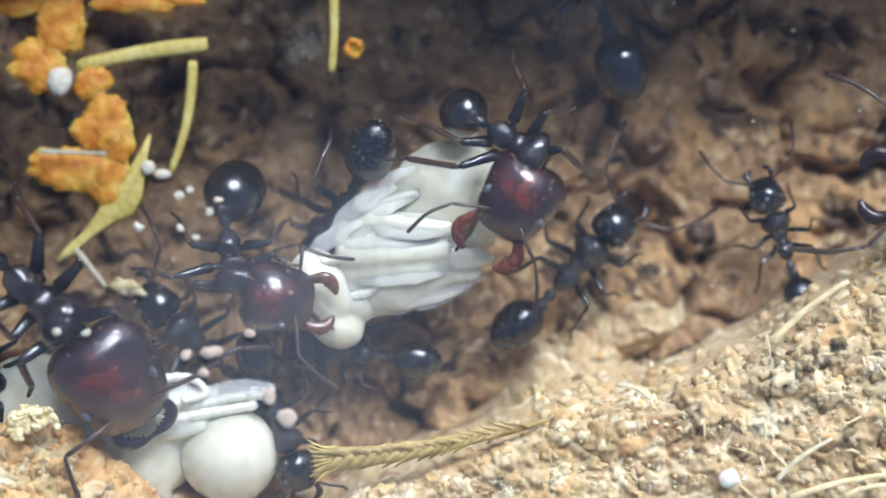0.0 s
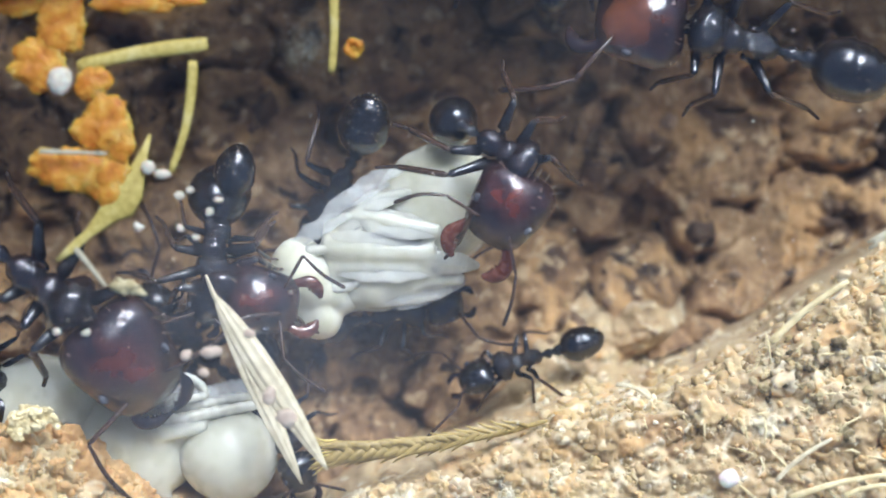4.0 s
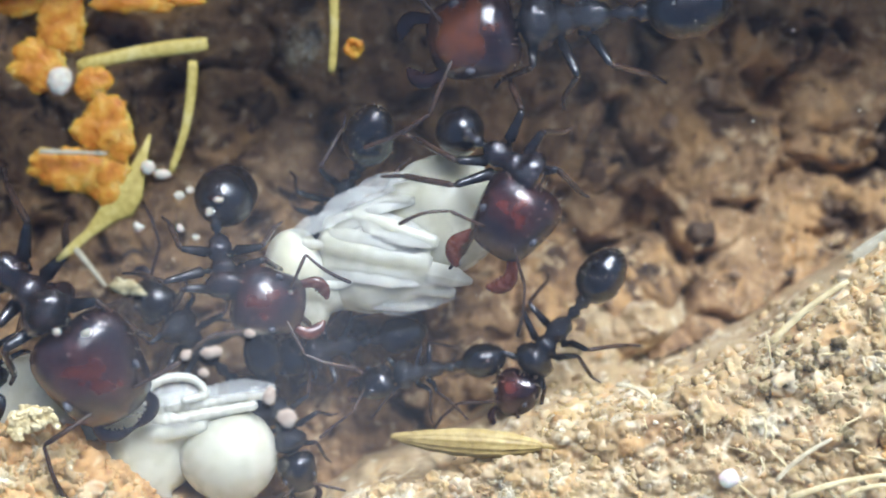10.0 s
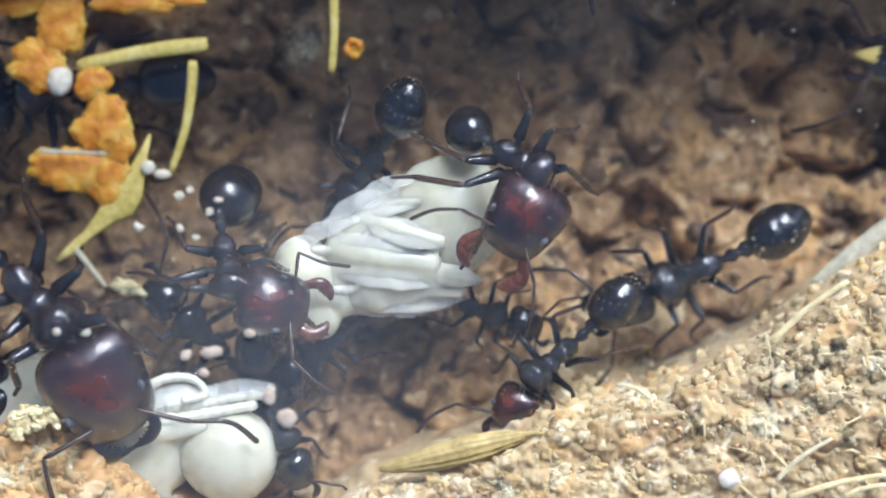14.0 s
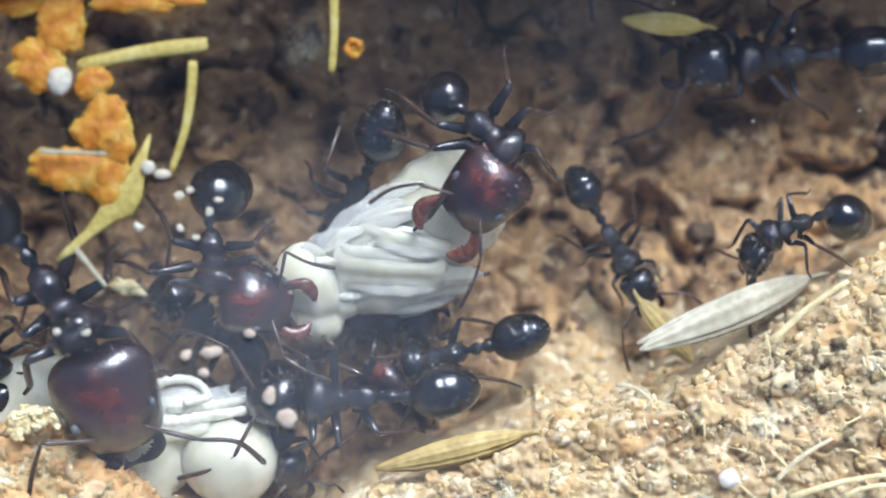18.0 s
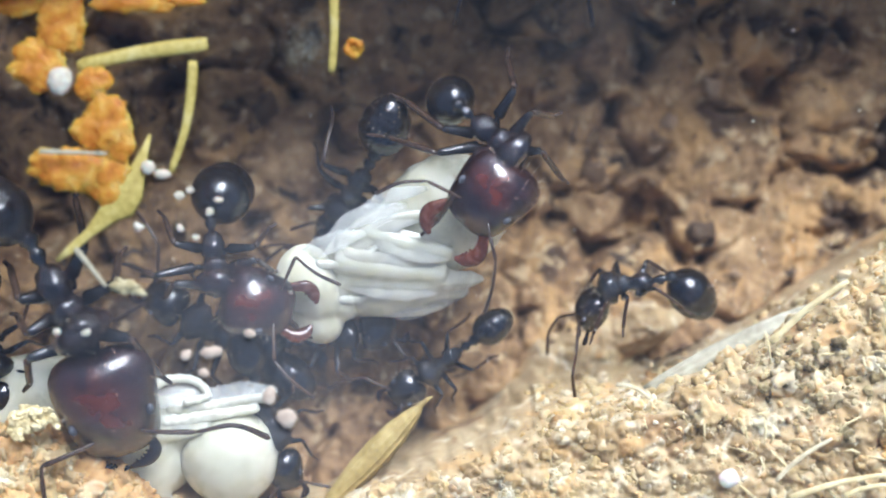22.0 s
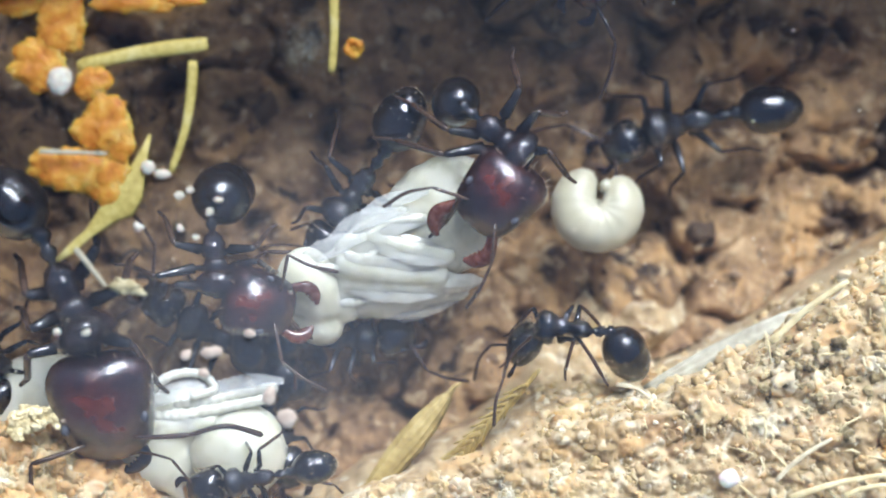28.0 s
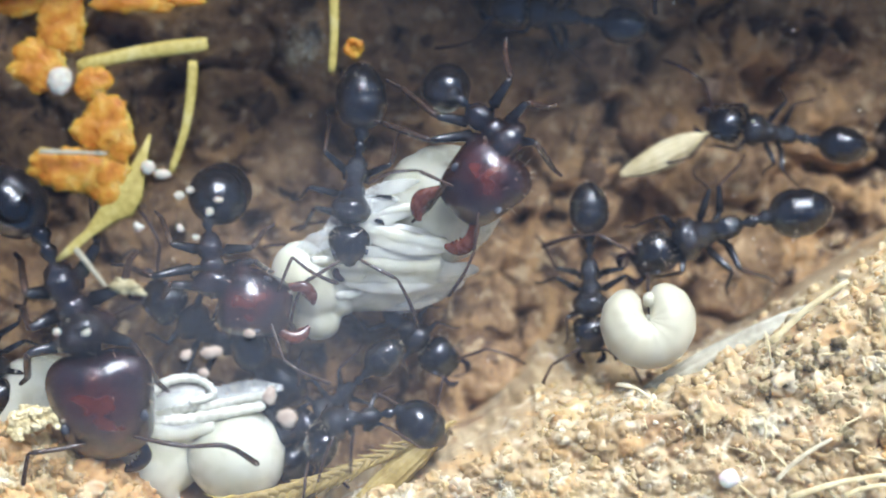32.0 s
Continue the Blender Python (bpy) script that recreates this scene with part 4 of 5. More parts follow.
        limb(bm, [(0, 0, 0), e * 0.5 + Vector((0, 0, 0.05 * s)), e], 0.055 * s, 0.07 * s, 7, 1, 5)
        limb(bm, [e, m, t], 0.05 * s, 0.075 * s, 7, 1, 12, 0.25, 11)
        part("antenna", bm, M_LEG, hd, at=put(0.76 * l, side * 0.2 * w, 0.3 * h))
    # legs: thigh, with shin and foot on it
    spots = feet or [(fx * random.uniform(0.9, 1.12), side * fy * random.uniform(0.88, 1.1)) for fx, fy in FEET for side in (1, -1)]
    for k, (fx, fy) in enumerate(spots):
        side = 1 if k % 2 == 0 else -1
        c = Vector(((0.62, 0.08, -0.38)[k // 2] * s, side * 0.27 * s, -0.2 * s))
        foot = Vector((fx * s, fy * s, -stand * s)) - c
        flat = Vector((foot.x, foot.y, 0))
        knee = flat * 0.46 + Vector((-0.3 * s * math.copysign(1, fx), side * 0.28 * s, 0.5 * s))
        ankle = flat * 0.84 + Vector((0, 0, foot.z + 0.22 * s))
        bm = bmesh.new()
        limb(bm, [(0, 0, 0.05 * s), flat * 0.07 + Vector((0, 0, -0.08 * s)), flat * 0.13], 0.15 * s, 0.09 * s, 9, 1, 5)
        th = [flat * 0.13, flat * 0.13 + (knee - flat * 0.13) * 0.45 + Vector((0, 0, 0.08 * s)), knee]
        limb(bm, th, 0.15 * s * stout, 0.085 * s * stout, 9, 1, 7)
        lg = part("leg", bm, M_BLACK, root, at=put(*c))
        bm = bmesh.new()
        limb(bm, [(0, 0, 0), (ankle - knee) * 0.5 + Vector((0, 0, 0.06 * s)), ankle - knee], 0.075 * s * stout, 0.075 * s * stout, 8, 1, 6)
        toe = foot - knee
        limb(bm, [ankle - knee, (ankle - knee) * 0.45 + toe * 0.55 - Vector((0, 0, 0.04 * s)), toe], 0.052 * s * stout, 0.035 * s * stout, 7, 1, 6, 0.25, 5)
        along = [((ankle - knee) * u, Vector((random.uniform(-1, 1), random.uniform(-1, 1), 0.3)).normalized()) for u in (0.4, 0.55, 0.7, 0.8, 0.9, 0.97)]
        spikes = hairs(along, 0.16 * s, 0.012)
        me = bpy.data.meshes.new("spikes")
        spikes.to_mesh(me)
        spikes.free()
        bm.from_mesh(me)
        bpy.data.meshes.remove(me)
        part("shin", bm, M_LEG, lg, at=put(*knee))
    tagged(root, label, "ant", "ants in the nest")
    # where head and gaster lie, for placing it
    rot = Euler((0, -radians(head_turn[1]), radians(head_turn[0]))).to_matrix()
    HEAD_AT[root] = Vector((1.02 * s, 0, 0.04 * s)) + rot @ Vector((l / 2, 0, 0))
    grot = Euler((0, radians(gaster_turn[1]), radians(gaster_turn[0]))).to_matrix()
    GASTER_AT[root] = Vector((-2.0 * s, 0, 0)) + grot @ Vector((-0.95 * s * gaster, 0, 0))
    return root


HEAD_AT, GASTER_AT = {}, {}
MAJOR = "large black ant with a dark red square head"
MINOR = "small glossy black worker ant"
ANT_A = ant(MAJOR + ", guarding a pupa", 1.75, (4.5, 4.9, 2.9), (-14, -20), (20, 0), 1.0, M_RED, neck=M_NECK, chest=1.15, jaws=0.44, spread=-4, jaw_at=0.86, jaw_gap=0.25, jaw=M_NECK, jaw_fat=0.62, hook=1.5, stout=1.35, seed=3, scape=(72, 95), flagellum=(80, 20), hairy=16,
            feet=[(2.7, 1.1), (1.1, -2.05), (-0.65, 1.8), (-0.65, -1.4), (-2.6, 1.55), (-1.8, -0.9)])
ANT_B = ant(MAJOR + ", gripping a pupa", 1.2, (3.0, 3.2, 2.3), (72, -5), (-46, -60), 1.4, M_RED, neck=M_NECK, chest=1.15, jaw=M_JAW, jaws=0.52, spread=6, jaw_at=0.9, stout=1.4, seed=4, scape=(80, 60), flagellum=(-25, 20), hairy=40,
            feet=[(2.9, 3.0), (1.0, -2.2), (0.5, 2.2), (-0.4, -3.6), (-1.2, 2.2), (-2.1, -1.9)])
ANT_C = ant(MAJOR + ", biting a pupa", 1.2, (3.4, 3.6, 2.5), (-92, -6), (10, -80), 1.15, M_RED, neck=M_NECK, chest=1.25, jaw=M_JAW, jaws=0.56, spread=16, stout=1.55, seed=5, scape=(40, 70), flagellum=(20, 40), hairy=60,
            feet=[(2.8, 0.5), (0.1, -4.2), (1.0, 2.2), (-3.6, -2.8), (-1.85, 2.7), (-3.9, -1.2)])
ANT_D = ant("glossy black worker ant behind a white pupa", 1.3, (1.85, 1.9, 1.4), (10, -12), (10, 0), 1.1, M_BLACK, 0.5, seed=6, hairy=60)
ANT_E = ant("large black ant with a rust-red head", 1.75, (3.9, 3.9, 2.7), (8, -10), (0, 0), 1.0, M_RUST, 0.5, seed=7, hairy=50)
ANT_F = ant(MINOR + " climbing away over the soil", 1.3, (1.9, 1.9, 1.4), (0, -10), (-8, 0), seed=11)
ANT_G = ant(MINOR + " searching along the bank", 0.98, seed=12)
ANT_H = ant("black worker ant with a brownish head on the bank", 1.3, (2.0, 2.1, 1.5), (12, -14), (0, 8), face=M_RED, seed=13)
ANT_I = ant("black worker ant walking over the pupa", 1.5, (2.3, 2.4, 1.7), (0, -12), (6, 0), seed=14)
ANT_J = ant(MINOR + " carrying a yellow husk", 1.05, seed=15)
ANT_K = ant(MINOR + " standing at the sand bank", 1.08, (1.7, 1.9, 1.4), (5, -64), (0, -60), 1.22, seed=16)
ANT_L = ant(MINOR + " among the husks", 0.95, seed=17)
ANT_M = ant("black worker ant carrying a curled larva", 1.4, (1.9, 2.0, 1.5), (18, -14), (-8, 0), seed=18)
ANT_N = ant(MINOR + " coming down the soil wall", 1.15, seed=19)
ANT_O = ant(MINOR + " dragging a broad husk", 1.1, seed=20)
ANT_P = ant("black worker ant with a yellow husk on the upper soil", 1.5, (2.5, 2.5, 1.9), seed=21)
ANT_Q = ant("black ant with a dark red head peering from above", 1.4, (2.2, 2.3, 1.7), (0, -10), seed=22, face=M_RED)
ANT_R = ant(MINOR + " under the white pupa", 1.05, (1.7, 1.7, 1.3), seed=23)
ANT_S = ant(MINOR + " half hidden beside the pupa", 1.1, (1.7, 1.8, 1.4), seed=24)
ANT_T = ant(MINOR + " resting in the corner", 1.1, (1.7, 1.8, 1.4), seed=25)
ANT_U = ant(MINOR + " in the dark below the others", 1.3, (1.9, 2.0, 1.5), seed=26)
ANT_W = ant(MINOR + " hauling a split husk", 1.15, (1.8, 1.9, 1.4), seed=28)
ANT_V = ant(MINOR + " with a husk in its jaws", 1.05, seed=27)


# ---- what moves ----
def track(thing, rows, anchor="mid", gait=True):
    """Keys an ant so that its head, its gaster or the middle between both passes the rows: seconds, x, y, z, heading, and, if given, pitch and roll."""
    h, g = HEAD_AT[thing], GASTER_AT[thing]
    a = {"head": h, "gaster": g, "mid": (h + g) / 2}[anchor]
    keys = []
    turned = rows[0][4]
    for r in rows:
        t, x, y, z, yaw = r[:5]
        turned += (yaw - turned + 180) % 360 - 180
        pitch, roll = (r[5] if len(r) > 5 else 0), (r[6] if len(r) > 6 else 0)
        m = Euler((radians(roll), radians(-pitch), radians(turned))).to_matrix()
        o = Vector((x, y, z)) - m @ a
        keys.append((t, put(o.x, o.y, o.z, roll, -pitch, turned)))
    if keys[0][0] > 0:
        keys.insert(0, (0.0, keys[0][1]))
    if keys[-1][0] < 32:
        keys.append((32.0, keys[-1][1]))
    walk(thing, keys)
    if gait:
        stride(thing, keys)


def stride(thing, keys):
    """Swings the legs in two threes wherever the ant goes."""
    legs = [c for c in thing.children if c.name.startswith("leg")]
    for k, leg in enumerate(legs):
        base = leg.matrix_basis.copy()
        sign = 1 if k in (0, 3, 4) else -1
        rows, step = [(0.0, base)], 0
        for (t0, m0), (t1, m1) in zip(keys, keys[1:]):
            gone = (m1.translation - m0.translation).length / MM + abs(m0.to_quaternion().rotation_difference(m1.to_quaternion()).angle) * 2
            if t1 - t0 > 3 or gone < 0.5:
                rows.append((t1, base))
                continue
            n = max(1, min(int(round((t1 - t0) / 0.17)), int(gone / 0.7) + 1))
            for i in range(1, n + 1):
                step += 1
                swing = sign * (13 if step % 2 else -13)
                rows.append((t0 + (t1 - t0) * i / n, base @ pose(0, 0, 0, 0, 0, swing)))
        walk(leg, [r for i, r in enumerate(rows) if i == 0 or frame(r[0]) > frame(rows[i - 1][0])])


def feel(thing, period, amount, seed):
    """Waves the antennae slowly."""
    random.seed(seed)
    head = [c for c in thing.children if c.name.startswith("head")][0]
    for c in head.children:
        if c.name.startswith("antenna"):
            base, rows, t = c.matrix_basis.copy(), [], 0.0
            while t < 32:
                rows.append((t, base @ pose(0, 0, 0, 0, random.uniform(-6, 6), random.uniform(-amount, amount))))
                t += period * random.uniform(0.6, 1.3)
            rows.append((32.0, base))
            walk(c, rows)


def carry(thing, rows):
    """Keys a carried thing: seconds, x, y, z, heading, and, if given, pitch and roll."""
    keys = [(r[0], put(r[1], r[2], r[3], r[6] if len(r) > 6 else 0, -(r[5] if len(r) > 5 else 0), r[4])) for r in rows]
    if keys[0][0] > 0:
        keys.insert(0, (0.0, keys[0][1]))
    if keys[-1][0] < 32:
        keys.append((32.0, keys[-1][1]))
    walk(thing, keys)


def motions():
    carry(PUPA_MID, [(0, -1.50, 0.07, 5, 43), (1, -1.50, 0.07, 5, 41), (2, -1.57, -0.05, 5, 41), (3.5, -1.98, 0.12, 5, 38), (5.5, -2.62, 0.19, 5, 34), (6, -2.93, 0.50, 5, 33), (7, -2.81, 0.19, 5, 31), (8, -2.62, 0.07, 5, 29),
                     (9, -2.33, -0.05, 5, 29), (10, -2.21, -0.05, 5, 29), (11, -1.50, -0.17, 5, 29), (12, -2.10, -0.12, 5, 30), (13, -1.98, -0.21, 5, 31), (14.5, -1.86, -0.12, 5, 32),
                     (16.5, -1.90, -0.07, 5, 36, 0, 14), (18, -1.90, -0.07, 5, 35, 0, 18), (20, -1.90, -0.12, 5, 34, 0, 20), (23, -1.86, -0.21, 5, 34, 0, 20), (25, -1.86, -0.21, 5, 34, 0, 20), (28, -1.86, -0.29, 5, 34, 0, 22), (30, -1.57, -0.07, 5, 34, 0, 20), (32, -2.10, 0.07, 5, 36, 0, 20)])
    carry(PUPA_LOW, [(0, -12.52, -7.95, 5, -11), (14.5, -12.52, -7.95, 5, -11), (17, -12.43, -8.02, 5, -12), (20, -12.57, -7.98, 5, -12), (23, -12.38, -7.98, 5, -12), (25, -12.24, -7.98, 5, -11), (28, -12.10, -7.79, 5, -10), (30, -12.19, -7.93, 5, -10), (32, -12.19, -7.98, 5, -11)])
    track(ANT_A, [(0, -13.56, -5.27, 8.2, -42), (1, -13.72, -5.11, 8.2, -42), (2, -13.61, -5.23, 8.2, -43), (3, -13.12, -4.99, 8.2, -38), (3.5, -13.03, -4.58, 8.2, -36), (5.5, -13.21, -4.67, 8.2, -42), (6, -13.21, -4.81, 8.2, -46), (7, -13.45, -5.09, 8.2, -46), (8, -13.86, -5.27, 8.2, -48),
                  (9, -13.86, -4.76, 8.2, -44), (10, -14.26, -4.90, 8.2, -44), (11, -14.14, -4.99, 8.2, -46), (12, -14.14, -5.11, 8.2, -46), (13, -14.26, -5.83, 8.2, -50), (14, -14.07, -5.60, 8.2, -48), (14.5, -13.45, -5.23, 8.2, -44), (16.5, -13.45, -5.85, 8.2, -54), (18, -13.63, -6.06, 8.2, -56),
                  (20, -13.72, -5.87, 8.2, -56), (22, -13.68, -6.20, 8.2, -60), (24, -13.68, -5.97, 8.2, -62), (25.5, -13.77, -6.11, 8.2, -63), (27.5, -13.86, -6.34, 8.2, -66), (29.5, -13.86, -6.34, 8.2, -66), (31, -13.86, -6.15, 8.2, -66), (32, -13.86, -6.29, 8.2, -66)], "head", False)
    track(ANT_B, [(0, -6.86, -1.98, 7.4, -80), (2, -6.95, -2.12, 7.4, -80), (3, -7.26, -2.15, 7.4, -80), (5.5, -7.61, -2.12, 7.4, -80), (7, -7.68, -2.19, 7.4, -82), (9, -7.56, -2.19, 7.4, -82), (10, -7.23, -2.17, 7.4, -80), (11, -7.02, -2.31, 7.4, -80), (13, -7.33, -2.26, 7.4, -82),
                  (14.5, -6.98, -2.17, 7.4, -80), (16.5, -7.70, -2.17, 7.4, -84), (19, -7.75, -2.08, 7.4, -84), (22, -7.68, -2.19, 7.4, -84), (25, -7.47, -2.12, 7.4, -82), (28, -7.65, -2.22, 7.4, -84), (30, -7.51, -2.19, 7.4, -84), (32, -7.79, -2.22, 7.4, -84)], "head", False)
    track(ANT_C, [(0, 3.10, 2.11, 8.4, -32), (2, 3.10, 1.87, 8.4, -32), (3.5, 2.68, 1.80, 8.4, -32), (5.5, 2.61, 1.69, 8.4, -33), (6, 2.50, 2.06, 8.4, -33), (7, 2.66, 1.64, 8.4, -33), (8, 2.85, 1.41, 8.4, -33), (9, 2.80, 1.18, 8.4, -33), (10, 2.89, 1.32, 8.4, -33), (11, 3.49, 1.32, 8.4, -31),
                  (12, 3.12, 1.36, 8.4, -32), (13, 3.10, 1.23, 8.4, -32), (14.5, 3.38, 1.55, 8.4, -32), (16.5, 1.76, 2.48, 8.4, -42), (18, 1.71, 2.45, 8.4, -42), (19, 2.17, 2.45, 8.4, -40), (20, 1.97, 2.50, 8.4, -41), (22, 1.99, 2.31, 8.4, -41), (24, 2.06, 2.31, 8.4, -40), (25.5, 1.97, 2.27, 8.4, -40),
                  (27.5, 2.17, 2.29, 8.4, -40), (29.5, 2.61, 2.27, 8.4, -39), (31, 2.61, 2.52, 8.4, -40), (32, 1.67, 2.75, 8.4, -43)], "head", False)
    track(ANT_D, [(0, -3.03, 4.14, 6.4, -122, -34), (3, -3.03, 5.20, 6.4, -120, -34), (6, -3.74, 5.15, 6.4, -118, -34), (9, -3.39, 5.72, 6.4, -120, -34), (10, -3.03, 4.73, 6.4, -120, -34), (12, -3.25, 3.56, 6.4, -115, -34), (13, -3.03, 5.39, 6.4, -118, -34), (14, -1.69, 5.86, 6.4, -125, -34), (14.5, -1.15, 5.01, 6.4, -130, -34), (16.5, -2.80, 5.34, 6.4, -118, -34), (17, -2.52, 4.96, 6.4, -118, -34),
                  (19, -2.80, 4.85, 6.4, -118, -34), (20, -3.25, 4.68, 6.4, -115, -34), (21, -2.80, 4.85, 6.4, -118, -34), (23, -2.22, 5.32, 6.4, -122, -34), (25.5, -2.10, 5.15, 6.4, -122, -34), (27.5, -2.04, 5.20, 6.4, -128, -20), (28, -1.74, 5.39, 6.4, -126, -10), (29, -1.39, 5.66, 6.6, -122, 0), (29.5, -1.34, 6.03, 6.8, -118, 0), (30, -1.62, 5.98, 6.8, -114, 0), (31, -2.04, 5.65, 6.8, -108, 0), (31.5, -2.35, 5.30, 6.8, -106, 0), (32, -3.38, 6.31, 6.8, -98, 0)], "gaster")
    track(ANT_E, [(0, 24.52, 1.77, 8, 169), (0.5, 21.38, 2.23, 8, 157), (1, 18.97, 4.23, 8, 148), (1.5, 14.90, 7.22, 8, 154), (2, 14.43, 7.45, 8, 158), (3, 14.42, 7.53, 8, 162), (3.5, 13.63, 7.89, 8, 162), (5.5, 8.47, 8.93, 8, -174), (6, 7.26, 8.92, 8, -170),
                  (7, 7.09, 8.79, 8, -167), (8, 6.83, 8.92, 8, -168), (9, 5.60, 9.26, 8, -173), (10, 5.67, 9.33, 8, -174), (10.5, 4.78, 9.25, 8, -175), (11, 2.42, 9.09, 6, -178), (11.5, -1.23, 8.88, 5, -179), (12, -4.26, 8.97, 4, -176), (12.5, -8.81, 8.13, 3, -178), (13, -13.02, 6.46, 2.6, -175), (14, -15.82, 6.80, 2.6, -177), (15, -24.14, 6.82, 2.6, -177), (17, -31.43, 6.82, 2.6, -177)])
    track(ANT_F, [(0, 5.24, -1.13, 2.8, 47), (0.5, 6.48, 1.73, 2.5, 56), (1, 6.83, 4.04, 2.3, 75), (1.5, 6.97, 7.82, 2.2, 95), (2, 7.53, 10.32, 2.2, 94), (2.5, 7.03, 11.26, 2.2, 93), (3, 6.46, 12.26, 2.2, 94), (3.5, 5.24, 12.55, 2.2, 94), (5, 4.29, 18.05, 2.2, 95), (8, 4.90, 18.05, 2.2, 92)])
    track(ANT_G, [(0, 14.60, 0.08, 2.6, 109, 0, 0), (0.5, 13.83, -0.21, 2.6, 110, 0, 0), (1, 12.84, -0.51, 2.6, 142, 0, 0), (1.5, 12.16, -2.01, 3, -179, 0, 38), (2, 11.19, -2.10, 3.2, 177, 0, 38), (2.5, 9.32, -2.13, 3.2, 177, 0, 38), (3, 6.14, -3.08, 3.4, -177, 0, 38), (3.5, 4.82, -3.99, 3.8, -169, 0, 38), (5.5, 0.53, -5.89, 4.6, -154, 0, 38), (6, 0.48, -5.94, 4.8, -153, 0, 38),
                  (7, -1.85, -6.31, 4.6, -162, 0, 38), (8, -0.86, -5.80, 4.5, -169, 0, 38), (9, -0.69, -5.77, 4.5, -167, 0, 38), (10, -0.52, -5.17, 4.2, -169, 0, 38), (11, 0.89, -4.51, 4, -149, 0, 38), (12, 0.18, -4.00, 4, -145, 0, 0), (13, 1.59, -3.41, 3.4, -37, 0, 0), (14, 1.23, -2.51, 3.2, -18, 0, 0), (14.5, 4.75, -0.82, 2.8, -163, 0, 0), (16.5, 4.69, -0.52, 2.8, -176, 0, 0),
                  (17, 0.92, -2.19, 2.8, -162, 0, 0), (17.5, 0.51, -1.49, 2.8, -156, 0, 0), (18, -1.31, -0.58, 2.4, -153), (19, -2.29, -0.10, 2.2, -160), (22, -2.29, -0.10, 2.2, -160)])
    track(ANT_H, [(0, 9.40, 17.81, 2.2, 94, 0, 0), (4.4, 9.40, 15.13, 2.2, 95, 0, 0), (5.5, 7.37, 4.98, 2.6, 132, 0, 0), (6, 9.36, 1.72, 2.8, -176, 0, 0), (6.5, 9.78, 0.75, 2.8, -139, 0, 0), (7, 8.78, 0.46, 2.8, -143, 0, 0), (7.5, 7.67, 0.28, 2.8, -125, 0, 0), (8, 7.38, -0.40, 3.2, -113, 0, 0), (8.5, 7.32, -0.60, 3.4, -77, 0, 0),
                  (9, 5.66, -1.89, 4.2, -127, 0, 25), (10, 4.90, -3.58, 4.8, -129, 0, 25), (11, 4.97, -3.45, 4.8, -128, 0, 25), (12, 4.90, -3.77, 4.8, -133, 0, 25), (13, 5.27, -3.61, 4.8, -140, 0, 25), (14, 5.11, -4.44, 5, -137, 0, 25), (14.5, 4.41, -4.93, 5.2, -147, 0, 25), (16.5, 4.65, -4.87, 5, -171, 0, 25), (17, 3.54, -4.55, 5, -171, 0, 25), (17.5, 1.79, -4.40, 5, -169, 0, 25),
                  (18, 0.35, -4.56, 4.8, -166, 0, 25), (18.5, 0.54, -4.51, 4.8, -169, 0, 25), (19, 2.59, -3.55, 4.8, -152, 0, 25), (19.5, 1.93, -3.91, 4.8, 52, 0, 0), (20, 5.13, -4.76, 5.4, 24, 0, -50), (20.5, 8.08, -4.07, 5.6, 14, 0, -50), (21, 11.93, -2.58, 5.6, 32, 0, -50), (21.5, 17.79, -0.37, 5, 22, 0, -50), (22.2, 24.15, 2.06, 4, 13, 0, 0), (24, 26.77, 2.32, 3, 8, 0, 0)])
    track(ANT_I, [(0, 32.15, 1.72, 2.8, -176), (10.8, 28.27, 2.09, 2.8, -178), (11.5, 18.33, 2.75, 2.8, 179), (12, 14.54, 3.35, 2.8, 177), (12.5, 12.51, 3.99, 2.8, 174), (13, 12.15, 3.21, 2.8, -174), (13.5, 14.67, 1.96, 3, -141), (14, 10.99, -0.72, 4.2, -156), (14.5, 6.16, -3.25, 5.4, 173), (16.5, -0.04, -5.31, 5.6, 174),
                  (17, -2.90, -6.52, 6.2, -173), (18, -3.44, -6.09, 6.4, -178), (19, -5.60, -5.76, 7, 166), (19.5, -9.26, -6.48, 8, 180), (20, -12.75, -6.58, 8.6, 168), (20.4, -18.37, -6.45, 8.4, 172), (21, -24.89, -6.35, 6, 176), (24, -26.77, -6.35, 6, 176)])
    track(ANT_J, [(0, 31.16, 4.65, 2.4, 180), (14, 24.71, 2.70, 2.4, 180), (14.5, 13.83, 2.91, 2.4, -178), (16.5, 9.75, 6.35, 2.4, -128), (17, 7.74, 1.97, 2.6, -52), (17.5, 7.30, 0.75, 2.8, -69), (18, 7.18, 0.51, 2.8, -60), (18.5, 7.18, 1.12, 2.8, -62), (19, 6.87, 1.30, 2.8, -40), (19.5, 7.18, 1.36, 2.8, -100), (20, 4.76, 1.79, 2.6, -143), (20.8, 1.12, 1.73, 2.2, -149), (21.5, -0.83, 1.73, 2.2, -149), (22, -0.83, 1.73, 2.2, -149)])
